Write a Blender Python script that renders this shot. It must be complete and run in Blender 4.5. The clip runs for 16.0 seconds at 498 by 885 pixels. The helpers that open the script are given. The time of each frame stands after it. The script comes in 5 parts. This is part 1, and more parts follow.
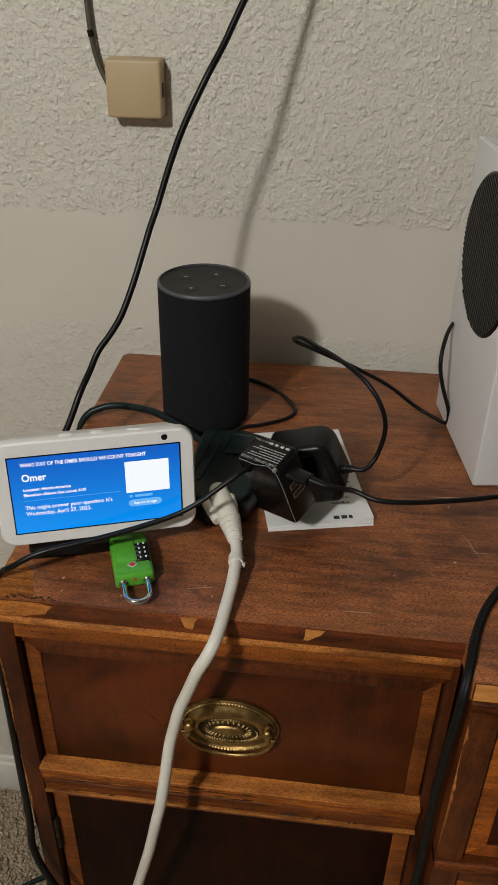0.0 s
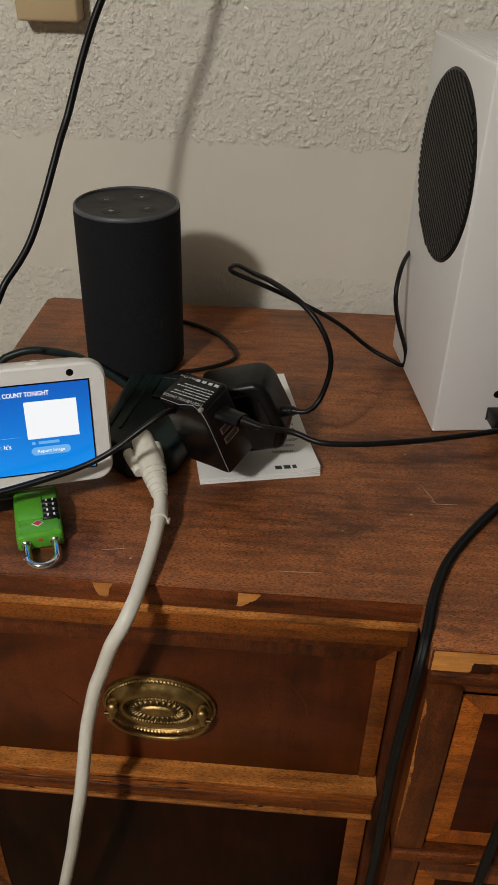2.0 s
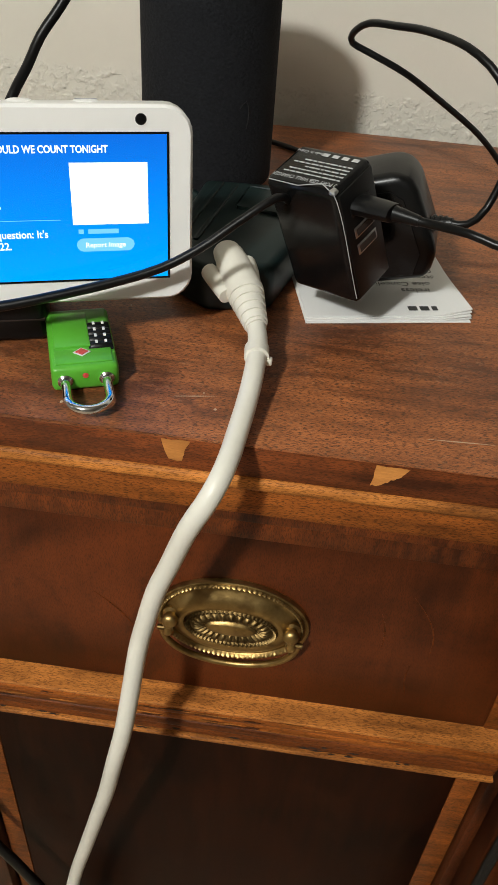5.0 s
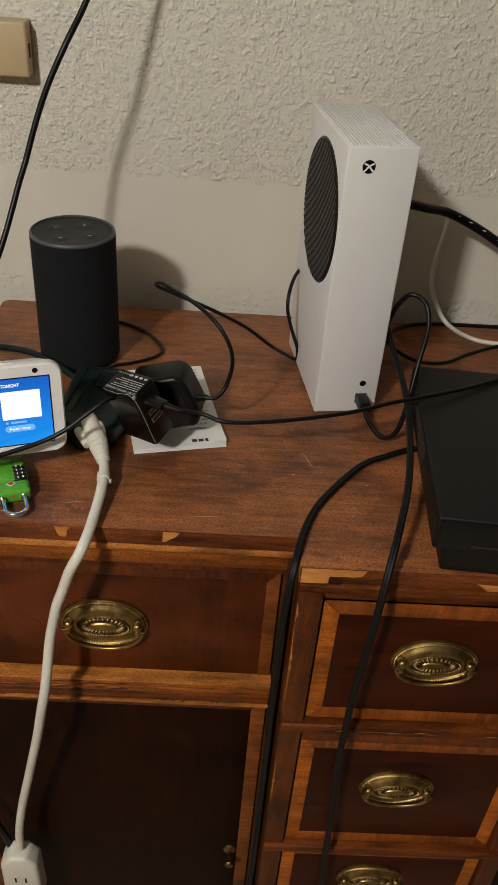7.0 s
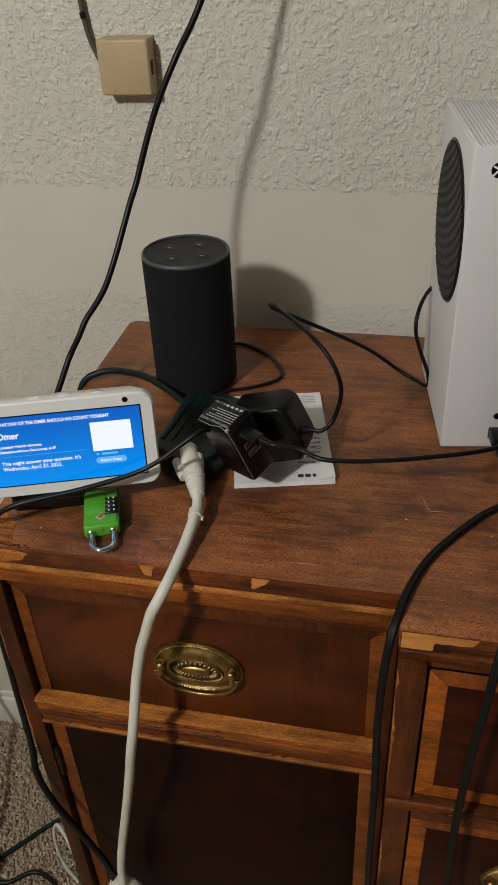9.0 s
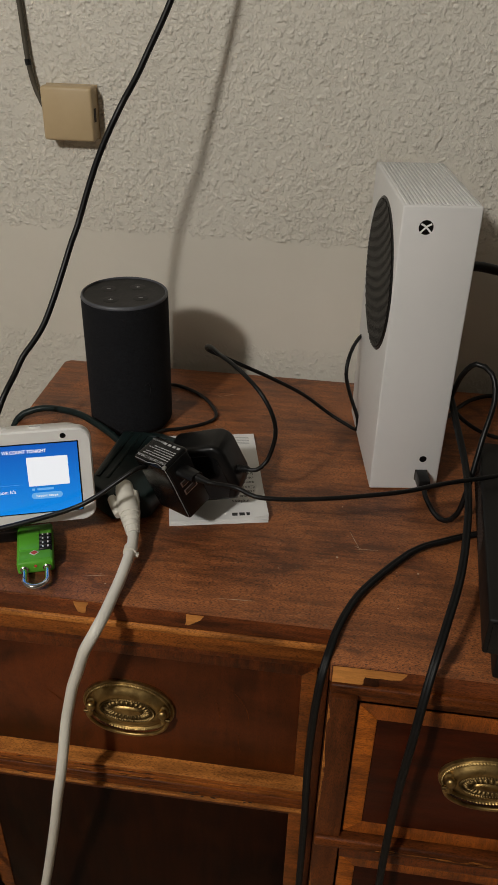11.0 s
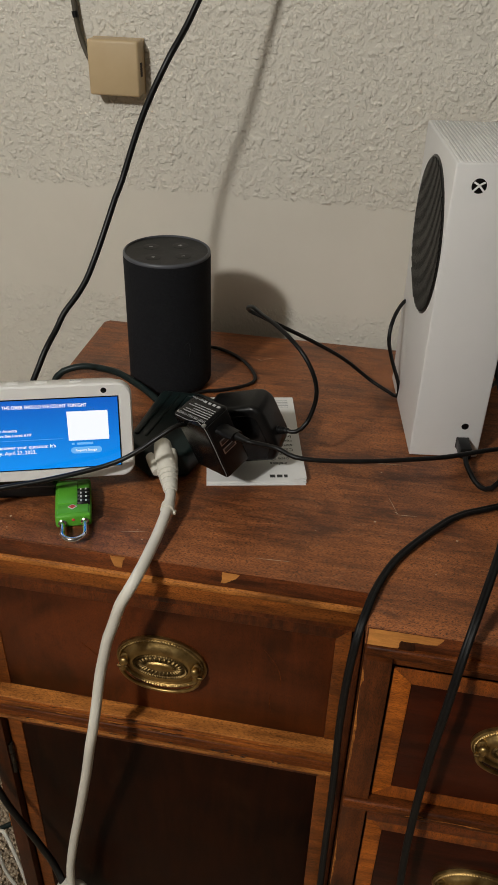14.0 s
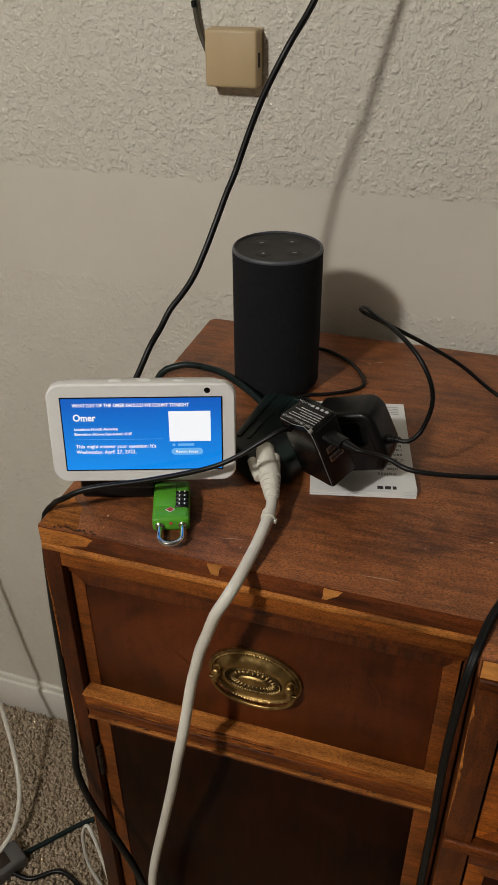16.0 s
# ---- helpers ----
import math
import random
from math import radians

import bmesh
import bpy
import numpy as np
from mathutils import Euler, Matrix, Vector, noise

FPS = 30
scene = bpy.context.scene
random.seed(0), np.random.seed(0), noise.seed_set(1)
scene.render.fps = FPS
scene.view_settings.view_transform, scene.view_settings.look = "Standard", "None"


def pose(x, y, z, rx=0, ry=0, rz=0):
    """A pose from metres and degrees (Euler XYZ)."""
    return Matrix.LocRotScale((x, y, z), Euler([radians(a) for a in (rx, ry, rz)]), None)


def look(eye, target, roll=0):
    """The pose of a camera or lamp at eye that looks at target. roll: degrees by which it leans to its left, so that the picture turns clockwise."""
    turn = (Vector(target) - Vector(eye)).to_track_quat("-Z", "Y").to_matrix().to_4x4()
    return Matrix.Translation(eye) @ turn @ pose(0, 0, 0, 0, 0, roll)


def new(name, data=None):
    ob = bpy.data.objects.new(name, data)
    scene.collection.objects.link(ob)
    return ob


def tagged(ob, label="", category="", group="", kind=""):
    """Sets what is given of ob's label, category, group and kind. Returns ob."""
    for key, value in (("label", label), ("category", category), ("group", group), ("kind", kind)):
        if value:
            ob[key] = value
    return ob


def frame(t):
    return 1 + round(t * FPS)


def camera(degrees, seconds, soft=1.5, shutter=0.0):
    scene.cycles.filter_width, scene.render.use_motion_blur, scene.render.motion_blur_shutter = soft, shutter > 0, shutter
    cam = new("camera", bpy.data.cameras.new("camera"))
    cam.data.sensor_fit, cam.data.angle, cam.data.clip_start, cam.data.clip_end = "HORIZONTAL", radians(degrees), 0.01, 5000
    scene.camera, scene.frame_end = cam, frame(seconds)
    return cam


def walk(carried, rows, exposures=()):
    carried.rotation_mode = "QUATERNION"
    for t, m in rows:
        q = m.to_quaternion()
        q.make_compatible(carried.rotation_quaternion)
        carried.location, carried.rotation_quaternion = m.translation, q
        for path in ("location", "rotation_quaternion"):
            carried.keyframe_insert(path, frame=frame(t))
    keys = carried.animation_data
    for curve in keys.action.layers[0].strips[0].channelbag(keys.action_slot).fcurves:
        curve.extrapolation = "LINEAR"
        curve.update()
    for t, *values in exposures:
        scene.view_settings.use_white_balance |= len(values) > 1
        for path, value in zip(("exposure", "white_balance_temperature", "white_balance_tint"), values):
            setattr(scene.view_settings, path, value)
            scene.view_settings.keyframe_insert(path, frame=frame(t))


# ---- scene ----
cam = camera(34.5, 16.0, soft=0.9)
LAMP_WATTS, WALL_RELIEF = 107.0, 0.00104
EXPOSURES = [(0, -0.05, 6350, 9), (1.6, -0.06, 6350, 9), (2.0, -0.10, 6550, 10), (2.5, 0.32, 6400, 7), (3.0, 0.52, 6200, 5), (6.0, 0.62, 6500, 7), (6.5, 0.10, 6700, 10), (7.0, 0.06, 6700, 10), (7.6, 0.04, 6600, 10), (8.5, -0.02, 6250, 7), (11.0, -0.24, 6550, 10), (12.5, -0.26, 6550, 10), (13.2, -0.02, 6450, 9), (14.5, -0.02, 6450, 9), (15.5, 0.0, 6450, 9), (16.0, -0.1, 6550, 10)]

PATH = [
    (0, (0.0852, -0.421, 1.341), (-0.0968, 1.254, 0.263), 1.0),
    (0.5, (0.0922, -0.424, 1.344), (-0.0888, 1.251, 0.266), 0.8),
    (1, (0.0892, -0.423, 1.348), (-0.0738, 1.248, 0.261), 0.6),
    (1.5, (0.0932, -0.421, 1.348), (-0.0618, 1.255, 0.268), 0.8),
    (2, (0.1102, -0.361, 1.273), (0.0062, 1.289, 0.148), 1.5),
    (2.5, (0.0772, -0.277, 1.136), (-0.0188, 1.297, -0.094), 2.6),
    (3, (0.0532, -0.251, 1.115), (-0.0378, 1.288, -0.159), 4.2),
    (3.5, (0.0472, -0.25, 1.123), (-0.0588, 1.279, -0.162), 4.7),
    (6, (0.0522, -0.299, 1.145), (-0.0908, 1.269, -0.087), 3.4),
    (6.5, (0.1112, -0.37, 1.32), (-0.0558, 1.225, 0.124), -2.1),
    (7, (0.1312, -0.512, 1.379), (0.1932, 1.113, 0.213), 4.4),
    (7.5, (0.1972, -0.464, 1.361), (0.1122, 1.163, 0.201), 3.5),
    (8, (0.2512, -0.398, 1.334), (-0.1498, 1.2, 0.2), -3.3),
    (8.5, (0.2162, -0.429, 1.351), (-0.2128, 1.158, 0.212), -4.2),
    (8.7, (0.1922, -0.438, 1.36), (-0.2088, 1.148, 0.21), -3.7),
    (10.8, (0.1982, -0.444, 1.36), (-0.1548, 1.22, 0.308), -1.0),
    (11, (0.1872, -0.457, 1.363), (-0.0248, 1.229, 0.309), 1.4),
    (11.5, (0.1692, -0.465, 1.356), (0.0062, 1.23, 0.307), 3.2),
    (12, (0.1642, -0.46, 1.35), (-0.0848, 1.22, 0.294), 2.8),
    (12.5, (0.1672, -0.456, 1.338), (-0.1418, 1.198, 0.257), 1.9),
    (13, (0.1752, -0.465, 1.35), (-0.1128, 1.175, 0.242), 2.2),
    (13.5, (0.1802, -0.461, 1.348), (-0.1138, 1.177, 0.239), 1.6),
    (14, (0.1802, -0.46, 1.349), (-0.1008, 1.181, 0.241), 1.7),
    (14.5, (0.1722, -0.459, 1.346), (-0.1138, 1.184, 0.243), 1.7),
    (15, (0.1592, -0.459, 1.347), (-0.1598, 1.177, 0.241), 1.9),
    (15.5, (0.1542, -0.459, 1.346), (-0.2188, 1.168, 0.244), 2.0),
    (16, (0.1662, -0.431, 1.332), (-0.3498, 1.153, 0.226), -0.5),
]
walk(cam, [(t, look(eye, target, roll)) for t, eye, target, roll in PATH], EXPOSURES)

# ---- light of the room: one warm lamp behind and left of the eye ----
world = bpy.data.worlds.new("room_dark")
world.use_nodes = True
world.node_tree.nodes["Background"].inputs[0].default_value = (0.9, 0.8, 0.65, 1)
world.node_tree.nodes["Background"].inputs[1].default_value = 0.0006
scene.world = world
bulb = bpy.data.lights.new("room_lamp", "POINT")
bulb.energy, bulb.color, bulb.shadow_soft_size = LAMP_WATTS, (1.0, 0.980, 0.935), 0.075
lamp = new("room_lamp", bulb)
lamp.location = (-0.66, -1.48, 2.28)

FLOOR = -0.027   # carpet level
T = 0.915        # height of the sideboard's top
WALL = 0.45      # wall face


# ---- materials ----
def mat(name, col, rough=0.5, metal=0.0, col2=None, scale=40.0, stretch=(1, 1, 1), bump=0.0, bscale=None, detail=4.0,
        spots=None, spot_scale=30.0, spot_amount=0.3, emit=None, strength=0.0, coat=0.0, rvar=0.12, spec=0.5, bdist=0.001):
    m = bpy.data.materials.new(name)
    m.use_nodes = True
    nt = m.node_tree
    n, l = nt.nodes, nt.links
    b = n["Principled BSDF"]
    b.inputs["Roughness"].default_value, b.inputs["Metallic"].default_value = rough, metal
    b.inputs["Base Color"].default_value = (*col, 1)
    b.inputs["Coat Weight"].default_value = coat
    b.inputs["Specular IOR Level"].default_value = spec
    tc = n.new("ShaderNodeTexCoord")
    mp = n.new("ShaderNodeMapping")
    mp.inputs["Scale"].default_value = stretch
    l.new(tc.outputs["Object"], mp.inputs[0])
    if col2 is not None:
        tx = n.new("ShaderNodeTexNoise")
        tx.inputs["Scale"].default_value, tx.inputs["Detail"].default_value, tx.inputs["Roughness"].default_value = scale, detail, 0.65
        l.new(mp.outputs[0], tx.inputs["Vector"])
        ramp = n.new("ShaderNodeValToRGB")
        ramp.color_ramp.elements[0].position, ramp.color_ramp.elements[1].position = 0.3, 0.7
        ramp.color_ramp.elements[0].color, ramp.color_ramp.elements[1].color = (*col, 1), (*col2, 1)
        l.new(tx.outputs[0], ramp.inputs[0])
        out = ramp.outputs[0]
        if spots is not None:
            sx = n.new("ShaderNodeTexNoise")
            sx.inputs["Scale"].default_value, sx.inputs["Detail"].default_value = spot_scale, 3
            l.new(tc.outputs["Object"], sx.inputs["Vector"])
            sr = n.new("ShaderNodeMapRange")
            sr.inputs[1].default_value, sr.inputs[2].default_value = 0.52, 0.68
            sr.inputs[4].default_value = spot_amount
            l.new(sx.outputs[0], sr.inputs[0])
            mx = n.new("ShaderNodeMix")
            mx.data_type = "RGBA"
            mx.inputs[7].default_value = (*spots, 1)
            l.new(sr.outputs[0], mx.inputs[0])
            l.new(out, mx.inputs[6])
            out = mx.outputs[2]
        l.new(out, b.inputs["Base Color"])
        rr = n.new("ShaderNodeMapRange")
        rr.inputs[3].default_value, rr.inputs[4].default_value = max(0.03, rough - rvar), min(1, rough + rvar)
        l.new(tx.outputs[0], rr.inputs[0])
        l.new(rr.outputs[0], b.inputs["Roughness"])
    if bump:
        bx = n.new("ShaderNodeTexNoise")
        bx.inputs["Scale"].default_value, bx.inputs["Detail"].default_value = bscale or scale, 3
        l.new(mp.outputs[0], bx.inputs["Vector"])
        bp = n.new("ShaderNodeBump")
        bp.inputs["Strength"].default_value, bp.inputs["Distance"].default_value = bump, bdist
        l.new(bx.outputs[0], bp.inputs["Height"])
        l.new(bp.outputs[0], b.inputs["Normal"])
    if emit:
        b.inputs["Emission Color"].default_value, b.inputs["Emission Strength"].default_value = (*emit, 1), strength
    return m


def wood(name, dark, light, rough=0.42, along="x", scale=1.0, spots=None, spot_amount=0.3, fleck=0.6, coat=0.0, spec=0.26, even=1.0, blend=0.5, dust=0.0):
    """Veneer with long grain, short dark pores and cloudy stain."""
    dark = (dark[0] * 0.66 * even, dark[1] * 0.495 * even, dark[2] * 0.37 * even)
    light = (light[0] * 1.36, light[1] * 0.97, light[2] * 0.60)
    m = bpy.data.materials.new(name)
    m.use_nodes = True
    nt = m.node_tree
    n, l = nt.nodes, nt.links
    b = n["Principled BSDF"]
    tc = n.new("ShaderNodeTexCoord")
    info = n.new("ShaderNodeObjectInfo")
    shift = n.new("ShaderNodeVectorMath")
    shift.operation = "ADD"
    comb = n.new("ShaderNodeCombineXYZ")
    mul = n.new("ShaderNodeMath")
    mul.operation = "MULTIPLY"
    mul.inputs[1].default_value = 7.0
    l.new(info.outputs["Random"], mul.inputs[0])
    for k in range(3):
        l.new(mul.outputs[0], comb.inputs[k])
    l.new(tc.outputs["Object"], shift.inputs[0])
    l.new(comb.outputs[0], shift.inputs[1])

    def tex(sc, st, det, rough_):
        mp = n.new("ShaderNodeMapping")
        mp.inputs["Scale"].default_value = st
        l.new(shift.outputs[0], mp.inputs[0])
        t = n.new("ShaderNodeTexNoise")
        t.inputs["Scale"].default_value, t.inputs["Detail"].default_value, t.inputs["Roughness"].default_value = sc, det, rough_
        t.inputs["Distortion"].default_value = 0.4
        l.new(mp.outputs[0], t.inputs["Vector"])
        return t.outputs[0]

    st = {"x": (0.13, 1, 1), "y": (1, 0.13, 1), "z": (1, 1, 0.13)}[along]
    st2 = {"x": (0.16, 1, 1), "y": (1, 0.16, 1), "z": (1, 1, 0.16)}[along]
    grain = tex(130 * scale, st, 6, 0.68)
    pores = tex(2600, st2, 1, 0.5)
    cloud = tex(14 * scale, (0.6, 1, 1), 5, 0.62)
    ramp = n.new("ShaderNodeValToRGB")
    ramp.color_ramp.elements[0].position, ramp.color_ramp.elements[1].position = 0.38, 0.62
    ramp.color_ramp.elements[0].color, ramp.color_ramp.elements[1].color = (*dark, 1), (*light, 1)
    mixv = n.new("ShaderNodeMix")
    mixv.inputs[0].default_value = blend
    l.new(grain, mixv.inputs[2])
    l.new(cloud, mixv.inputs[3])
    l.new(mixv.outputs[0], ramp.inputs[0])
    pr = n.new("ShaderNodeMapRange")
    pr.inputs[1].default_value, pr.inputs[2].default_value, pr.inputs[3].default_value, pr.inputs[4].default_value = 0.52, 0.60, 0.0, fleck
    l.new(pores, pr.inputs[0])
    mx = n.new("ShaderNodeMix")
    mx.data_type = "RGBA"
    l.new(pr.outputs[0], mx.inputs[0])
    l.new(ramp.outputs[0], mx.inputs[6])
    mx.inputs[7].default_value = (*[c * 0.35 for c in dark], 1)
    out = mx.outputs[2]
    if spots is not None:
        sp = tex(26 * scale, {"x": (0.5, 1, 1), "y": (1, 0.5, 1), "z": (1, 1, 0.5)}[along], 6, 0.7)
        sr = n.new("ShaderNodeMapRange")
        sr.inputs[1].default_value, sr.inputs[2].default_value, sr.inputs[4].default_value = 0.56, 0.66, spot_amount
        l.new(sp, sr.inputs[0])
        mx2 = n.new("ShaderNodeMix")
        mx2.data_type = "RGBA"
        l.new(sr.outputs[0], mx2.inputs[0])
        l.new(out, mx2.inputs[6])
        mx2.inputs[7].default_value = (*spots, 1)
        out = mx2.outputs[2]
    if dust:
        # fine pale scuffs and dust
        du = tex(520, (0.7, 1, 1), 3, 0.6)
        dc = tex(32, (1, 1, 1), 3, 0.6)
        dm = n.new("ShaderNodeMath")
        dm.operation = "MULTIPLY"
        for k, (v, lo, hi, top) in enumerate(((du, 0.56, 0.70, 1.0), (dc, 0.40, 0.62, dust))):
            mr = n.new("ShaderNodeMapRange")
            mr.inputs[1].default_value, mr.inputs[2].default_value, mr.inputs[4].default_value = lo, hi, top
            l.new(v, mr.inputs[0])
            l.new(mr.outputs[0], dm.inputs[k])
        mx3 = n.new("ShaderNodeMix")
        mx3.data_type = "RGBA"
        l.new(dm.outputs[0], mx3.inputs[0])
        l.new(out, mx3.inputs[6])
        mx3.inputs[7].default_value = (0.48, 0.29, 0.17, 1)
        out = mx3.outputs[2]
    l.new(out, b.inputs["Base Color"])
    rr = n.new("ShaderNodeMapRange")
    rr.inputs[3].default_value, rr.inputs[4].default_value = rough - 0.12, rough + 0.18
    l.new(cloud, rr.inputs[0])
    l.new(rr.outputs[0], b.inputs["Roughness"])
    b.inputs["Coat Weight"].default_value = coat
    b.inputs["Specular IOR Level"].default_value = spec
    b.inputs["Coat Roughness"].default_value = 0.25
    bp = n.new("ShaderNodeBump")
    bp.inputs["Strength"].default_value, bp.inputs["Distance"].default_value = 0.25, 0.0006
    l.new(grain, bp.inputs["Height"])
    bp2 = n.new("ShaderNodeBump")
    bp2.inputs["Strength"].default_value, bp2.inputs["Distance"].default_value = 0.2, 0.0003
    l.new(pores, bp2.inputs["Height"])
    l.new(bp.outputs[0], bp2.inputs["Normal"])
    l.new(bp2.outputs[0], b.inputs["Normal"])
    return m


def wall_paint():
    """Cream paint over sprayed, flattened plaster; a smooth patched band runs along it at table height."""
    m = bpy.data.materials.new("wall_paint")
    m.use_nodes = True
    nt = m.node_tree
    n, l = nt.nodes, nt.links
    b = n["Principled BSDF"]
    tc = n.new("ShaderNodeTexCoord")

    def tex(sc, det, r=0.5, dist=0.0):
        t = n.new("ShaderNodeTexNoise")
        t.inputs["Scale"].default_value, t.inputs["Detail"].default_value, t.inputs["Roughness"].default_value = sc, det, r
        t.inputs["Distortion"].default_value = dist
        l.new(tc.outputs["Object"], t.inputs["Vector"])
        return t.outputs[0]

    def rng(v, a, b_, c, d):
        r = n.new("ShaderNodeMapRange")
        r.interpolation_type = "SMOOTHSTEP"
        for k, x in enumerate((a, b_, c, d)):
            r.inputs[k + 1].default_value = x
        l.new(v, r.inputs[0])
        return r.outputs[0]

    def math_(op, a, b_):
        r = n.new("ShaderNodeMath")
        r.operation = op
        for k, x in enumerate((a, b_)):
            if isinstance(x, (int, float)):
                r.inputs[k].default_value = x
            else:
                l.new(x, r.inputs[k])
        return r.outputs[0]

    blobs = rng(tex(290, 2.0, 0.5, 0.1), 0.42, 0.78, 0, 0.75)
    big = rng(tex(150, 1.5, 0.45, 0.0), 0.46, 0.74, 0, 0.9)
    rel = math_("ADD", blobs, big)
    sep = n.new("ShaderNodeSeparateXYZ")
    l.new(tc.outputs["Object"], sep.inputs[0])
    wob = rng(tex(60, 2), 0, 1, -0.006, 0.006)
    z = math_("ADD", sep.outputs[2], wob)
    above = rng(z, T + 0.155, T + 0.160, 0, 1)
    below = rng(z, T + 0.018, T + 0.026, 0.7, 0)
    keep = math_("ADD", math_("ADD", above, below), 0.05)
    bp = n.new("ShaderNodeBump")
    bp.inputs["Strength"].default_value, bp.inputs["Distance"].default_value = 1.0, WALL_RELIEF
    l.new(math_("MULTIPLY", rel, keep), bp.inputs["Height"])
    l.new(bp.outputs[0], b.inputs["Normal"])
    ramp = n.new("ShaderNodeValToRGB")
    ramp.color_ramp.elements[0].position, ramp.color_ramp.elements[1].position = 0.3, 0.75
    ramp.color_ramp.elements[0].color, ramp.color_ramp.elements[1].color = (0.615, 0.575, 0.495, 1), (0.675, 0.635, 0.555, 1)
    l.new(tex(5, 5, 0.6), ramp.inputs[0])
    l.new(ramp.outputs[0], b.inputs["Base Color"])
    b.inputs["Roughness"].default_value = 0.48
    b.inputs["Specular IOR Level"].default_value = 0.4
    return m


M_WALL = wall_paint()
M_PLAIN = mat("plain_paint", (0.235, 0.22, 0.19), 0.7, col2=(0.27, 0.253, 0.22), scale=6, bump=0.15, bscale=200)
M_TRIM = mat("white_trim_paint", (0.72, 0.69, 0.62), 0.4, col2=(0.78, 0.75, 0.68), scale=12, bump=0.05, bscale=90)
M_CARPET = mat("carpet_pile", (0.30, 0.22, 0.145), 0.95, col2=(0.58, 0.47, 0.34), scale=130, bump=1.0, bscale=170, bdist=0.006, rvar=0.03)
M_TOP = wood("old_mahogany_top", (0.190, 0.076, 0.0310), (0.325, 0.152, 0.0740), 0.48, "x", 1.3, (0.072, 0.022, 0.009), 0.75, 0.85, spec=0.5, even=0.88, blend=0.5, dust=0.26)
M_PANEL = wood("mahogany_panel", (0.023, 0.0066, 0.0025), (0.100, 0.0305, 0.0100), 0.38, "z", 0.5, (0.018, 0.005, 0.0022), 0.7, 0.35, spec=0.22, blend=0.8)
M_PANEL_RED = wood("red_mahogany_panel", (0.022, 0.0042, 0.0014), (0.052, 0.0108, 0.0032), 0.33, "x", 0.6, (0.014, 0.004, 0.002), 0.5, 0.25, spec=0.16)
# door veneer: a darker stain, deepened further for shade cast on the lower front
M_PANEL_SHADED = wood("shaded_door_panel", (0.0075, 0.0024, 0.0010), (0.0170, 0.0052, 0.0019), 0.42, "z", 0.6, (0.036, 0.012, 0.0042), 0.35, 0.2, spec=0.10)
M_BAND_RED = wood("crossband_red", (0.070, 0.0205, 0.0062), (0.150, 0.0490, 0.0145), 0.42, "z", 1.2, (0.06, 0.018, 0.006), 0.45)
M_BAND_AMBER = wood("crossband_amber", (0.150, 0.047, 0.0095), (0.31, 0.108, 0.022), 0.42, "z", 1.2, (0.08, 0.026, 0.007), 0.45)
M_BANDV = wood("crossband_upright", (0.24, 0.076, 0.0115), (0.50, 0.185, 0.032), 0.40, "x", 1.2, (0.11, 0.036, 0.009), 0.45)
M_BANDV_LEFT = wood("crossband_brown", (0.115, 0.040, 0.0095), (0.240, 0.092, 0.0230), 0.42, "x", 1.2, (0.07, 0.023, 0.007), 0.45)
M_RAIL = wood("rail_wood", (0.062, 0.0200, 0.0062), (0.168, 0.0600, 0.0180), 0.44, "x", 1.0, (0.05, 0.016, 0.006), 0.6, spec=0.14)
M_FRIEZE = wood("golden_frieze", (0.145, 0.053, 0.014), (0.275, 0.112, 0.030), 0.5, "x", 1.0, (0.09, 0.030, 0.008), 0.5, 0.7, spec=0.16)
M_GOLD = wood("golden_rail", (0.145, 0.050, 0.012), (0.33, 0.128, 0.032), 0.45, "x", 0.9, (0.06, 0.020, 0.007), 0.6, 0.5, spec=0.14)
M_WORN = wood("worn_bead", (0.20, 0.082, 0.024), (0.46, 0.235, 0.080), 0.5, "x", 1.0, (0.11, 0.040, 0.012), 0.5, spec=0.14)
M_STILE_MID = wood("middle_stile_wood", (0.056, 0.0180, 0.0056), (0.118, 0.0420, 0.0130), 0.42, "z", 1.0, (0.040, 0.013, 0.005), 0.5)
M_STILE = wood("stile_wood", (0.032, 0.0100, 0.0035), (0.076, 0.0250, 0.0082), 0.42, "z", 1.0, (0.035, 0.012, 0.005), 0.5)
M_EDGE = wood("top_edge_veneer", (0.080, 0.025, 0.0095), (0.185, 0.066, 0.025), 0.45, "x", 1.2, (0.05, 0.016, 0.007), 0.6)
M_RAW = wood("bare_core_wood", (0.36, 0.18, 0.055), (0.54, 0.32, 0.125), 0.65, "x", 1.3, (0.30, 0.15, 0.05), 0.3, 0.12, even=1.4)
M_SCRATCH = mat("scuffed_finish", (0.40, 0.29, 0.20), 0.6, col2=(0.52, 0.40, 0.29), scale=300)
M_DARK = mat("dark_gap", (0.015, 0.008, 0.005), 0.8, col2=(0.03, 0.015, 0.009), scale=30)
M_BRASS = mat("aged_brass", (0.23, 0.145, 0.050), 0.40, 1.0, col2=(0.46, 0.310, 0.120), scale=60, spots=(0.12, 0.066, 0.022), spot_scale=90, spot_amount=0.6, bump=0.15, bscale=300)
M_BRASS_DK = mat("tarnished_brass", (0.085, 0.052, 0.018), 0.45, 1.0, col2=(0.22, 0.145, 0.058), scale=120, bump=0.2, bscale=400)
M_IRON = mat("dark_iron", (0.03, 0.025, 0.02), 0.5, 0.8, col2=(0.07, 0.055, 0.04), scale=120)
M_WHITE = mat("white_plastic", (0.78, 0.77, 0.75), 0.42, col2=(0.82, 0.81, 0.79), scale=15, bump=0.03, bscale=500)
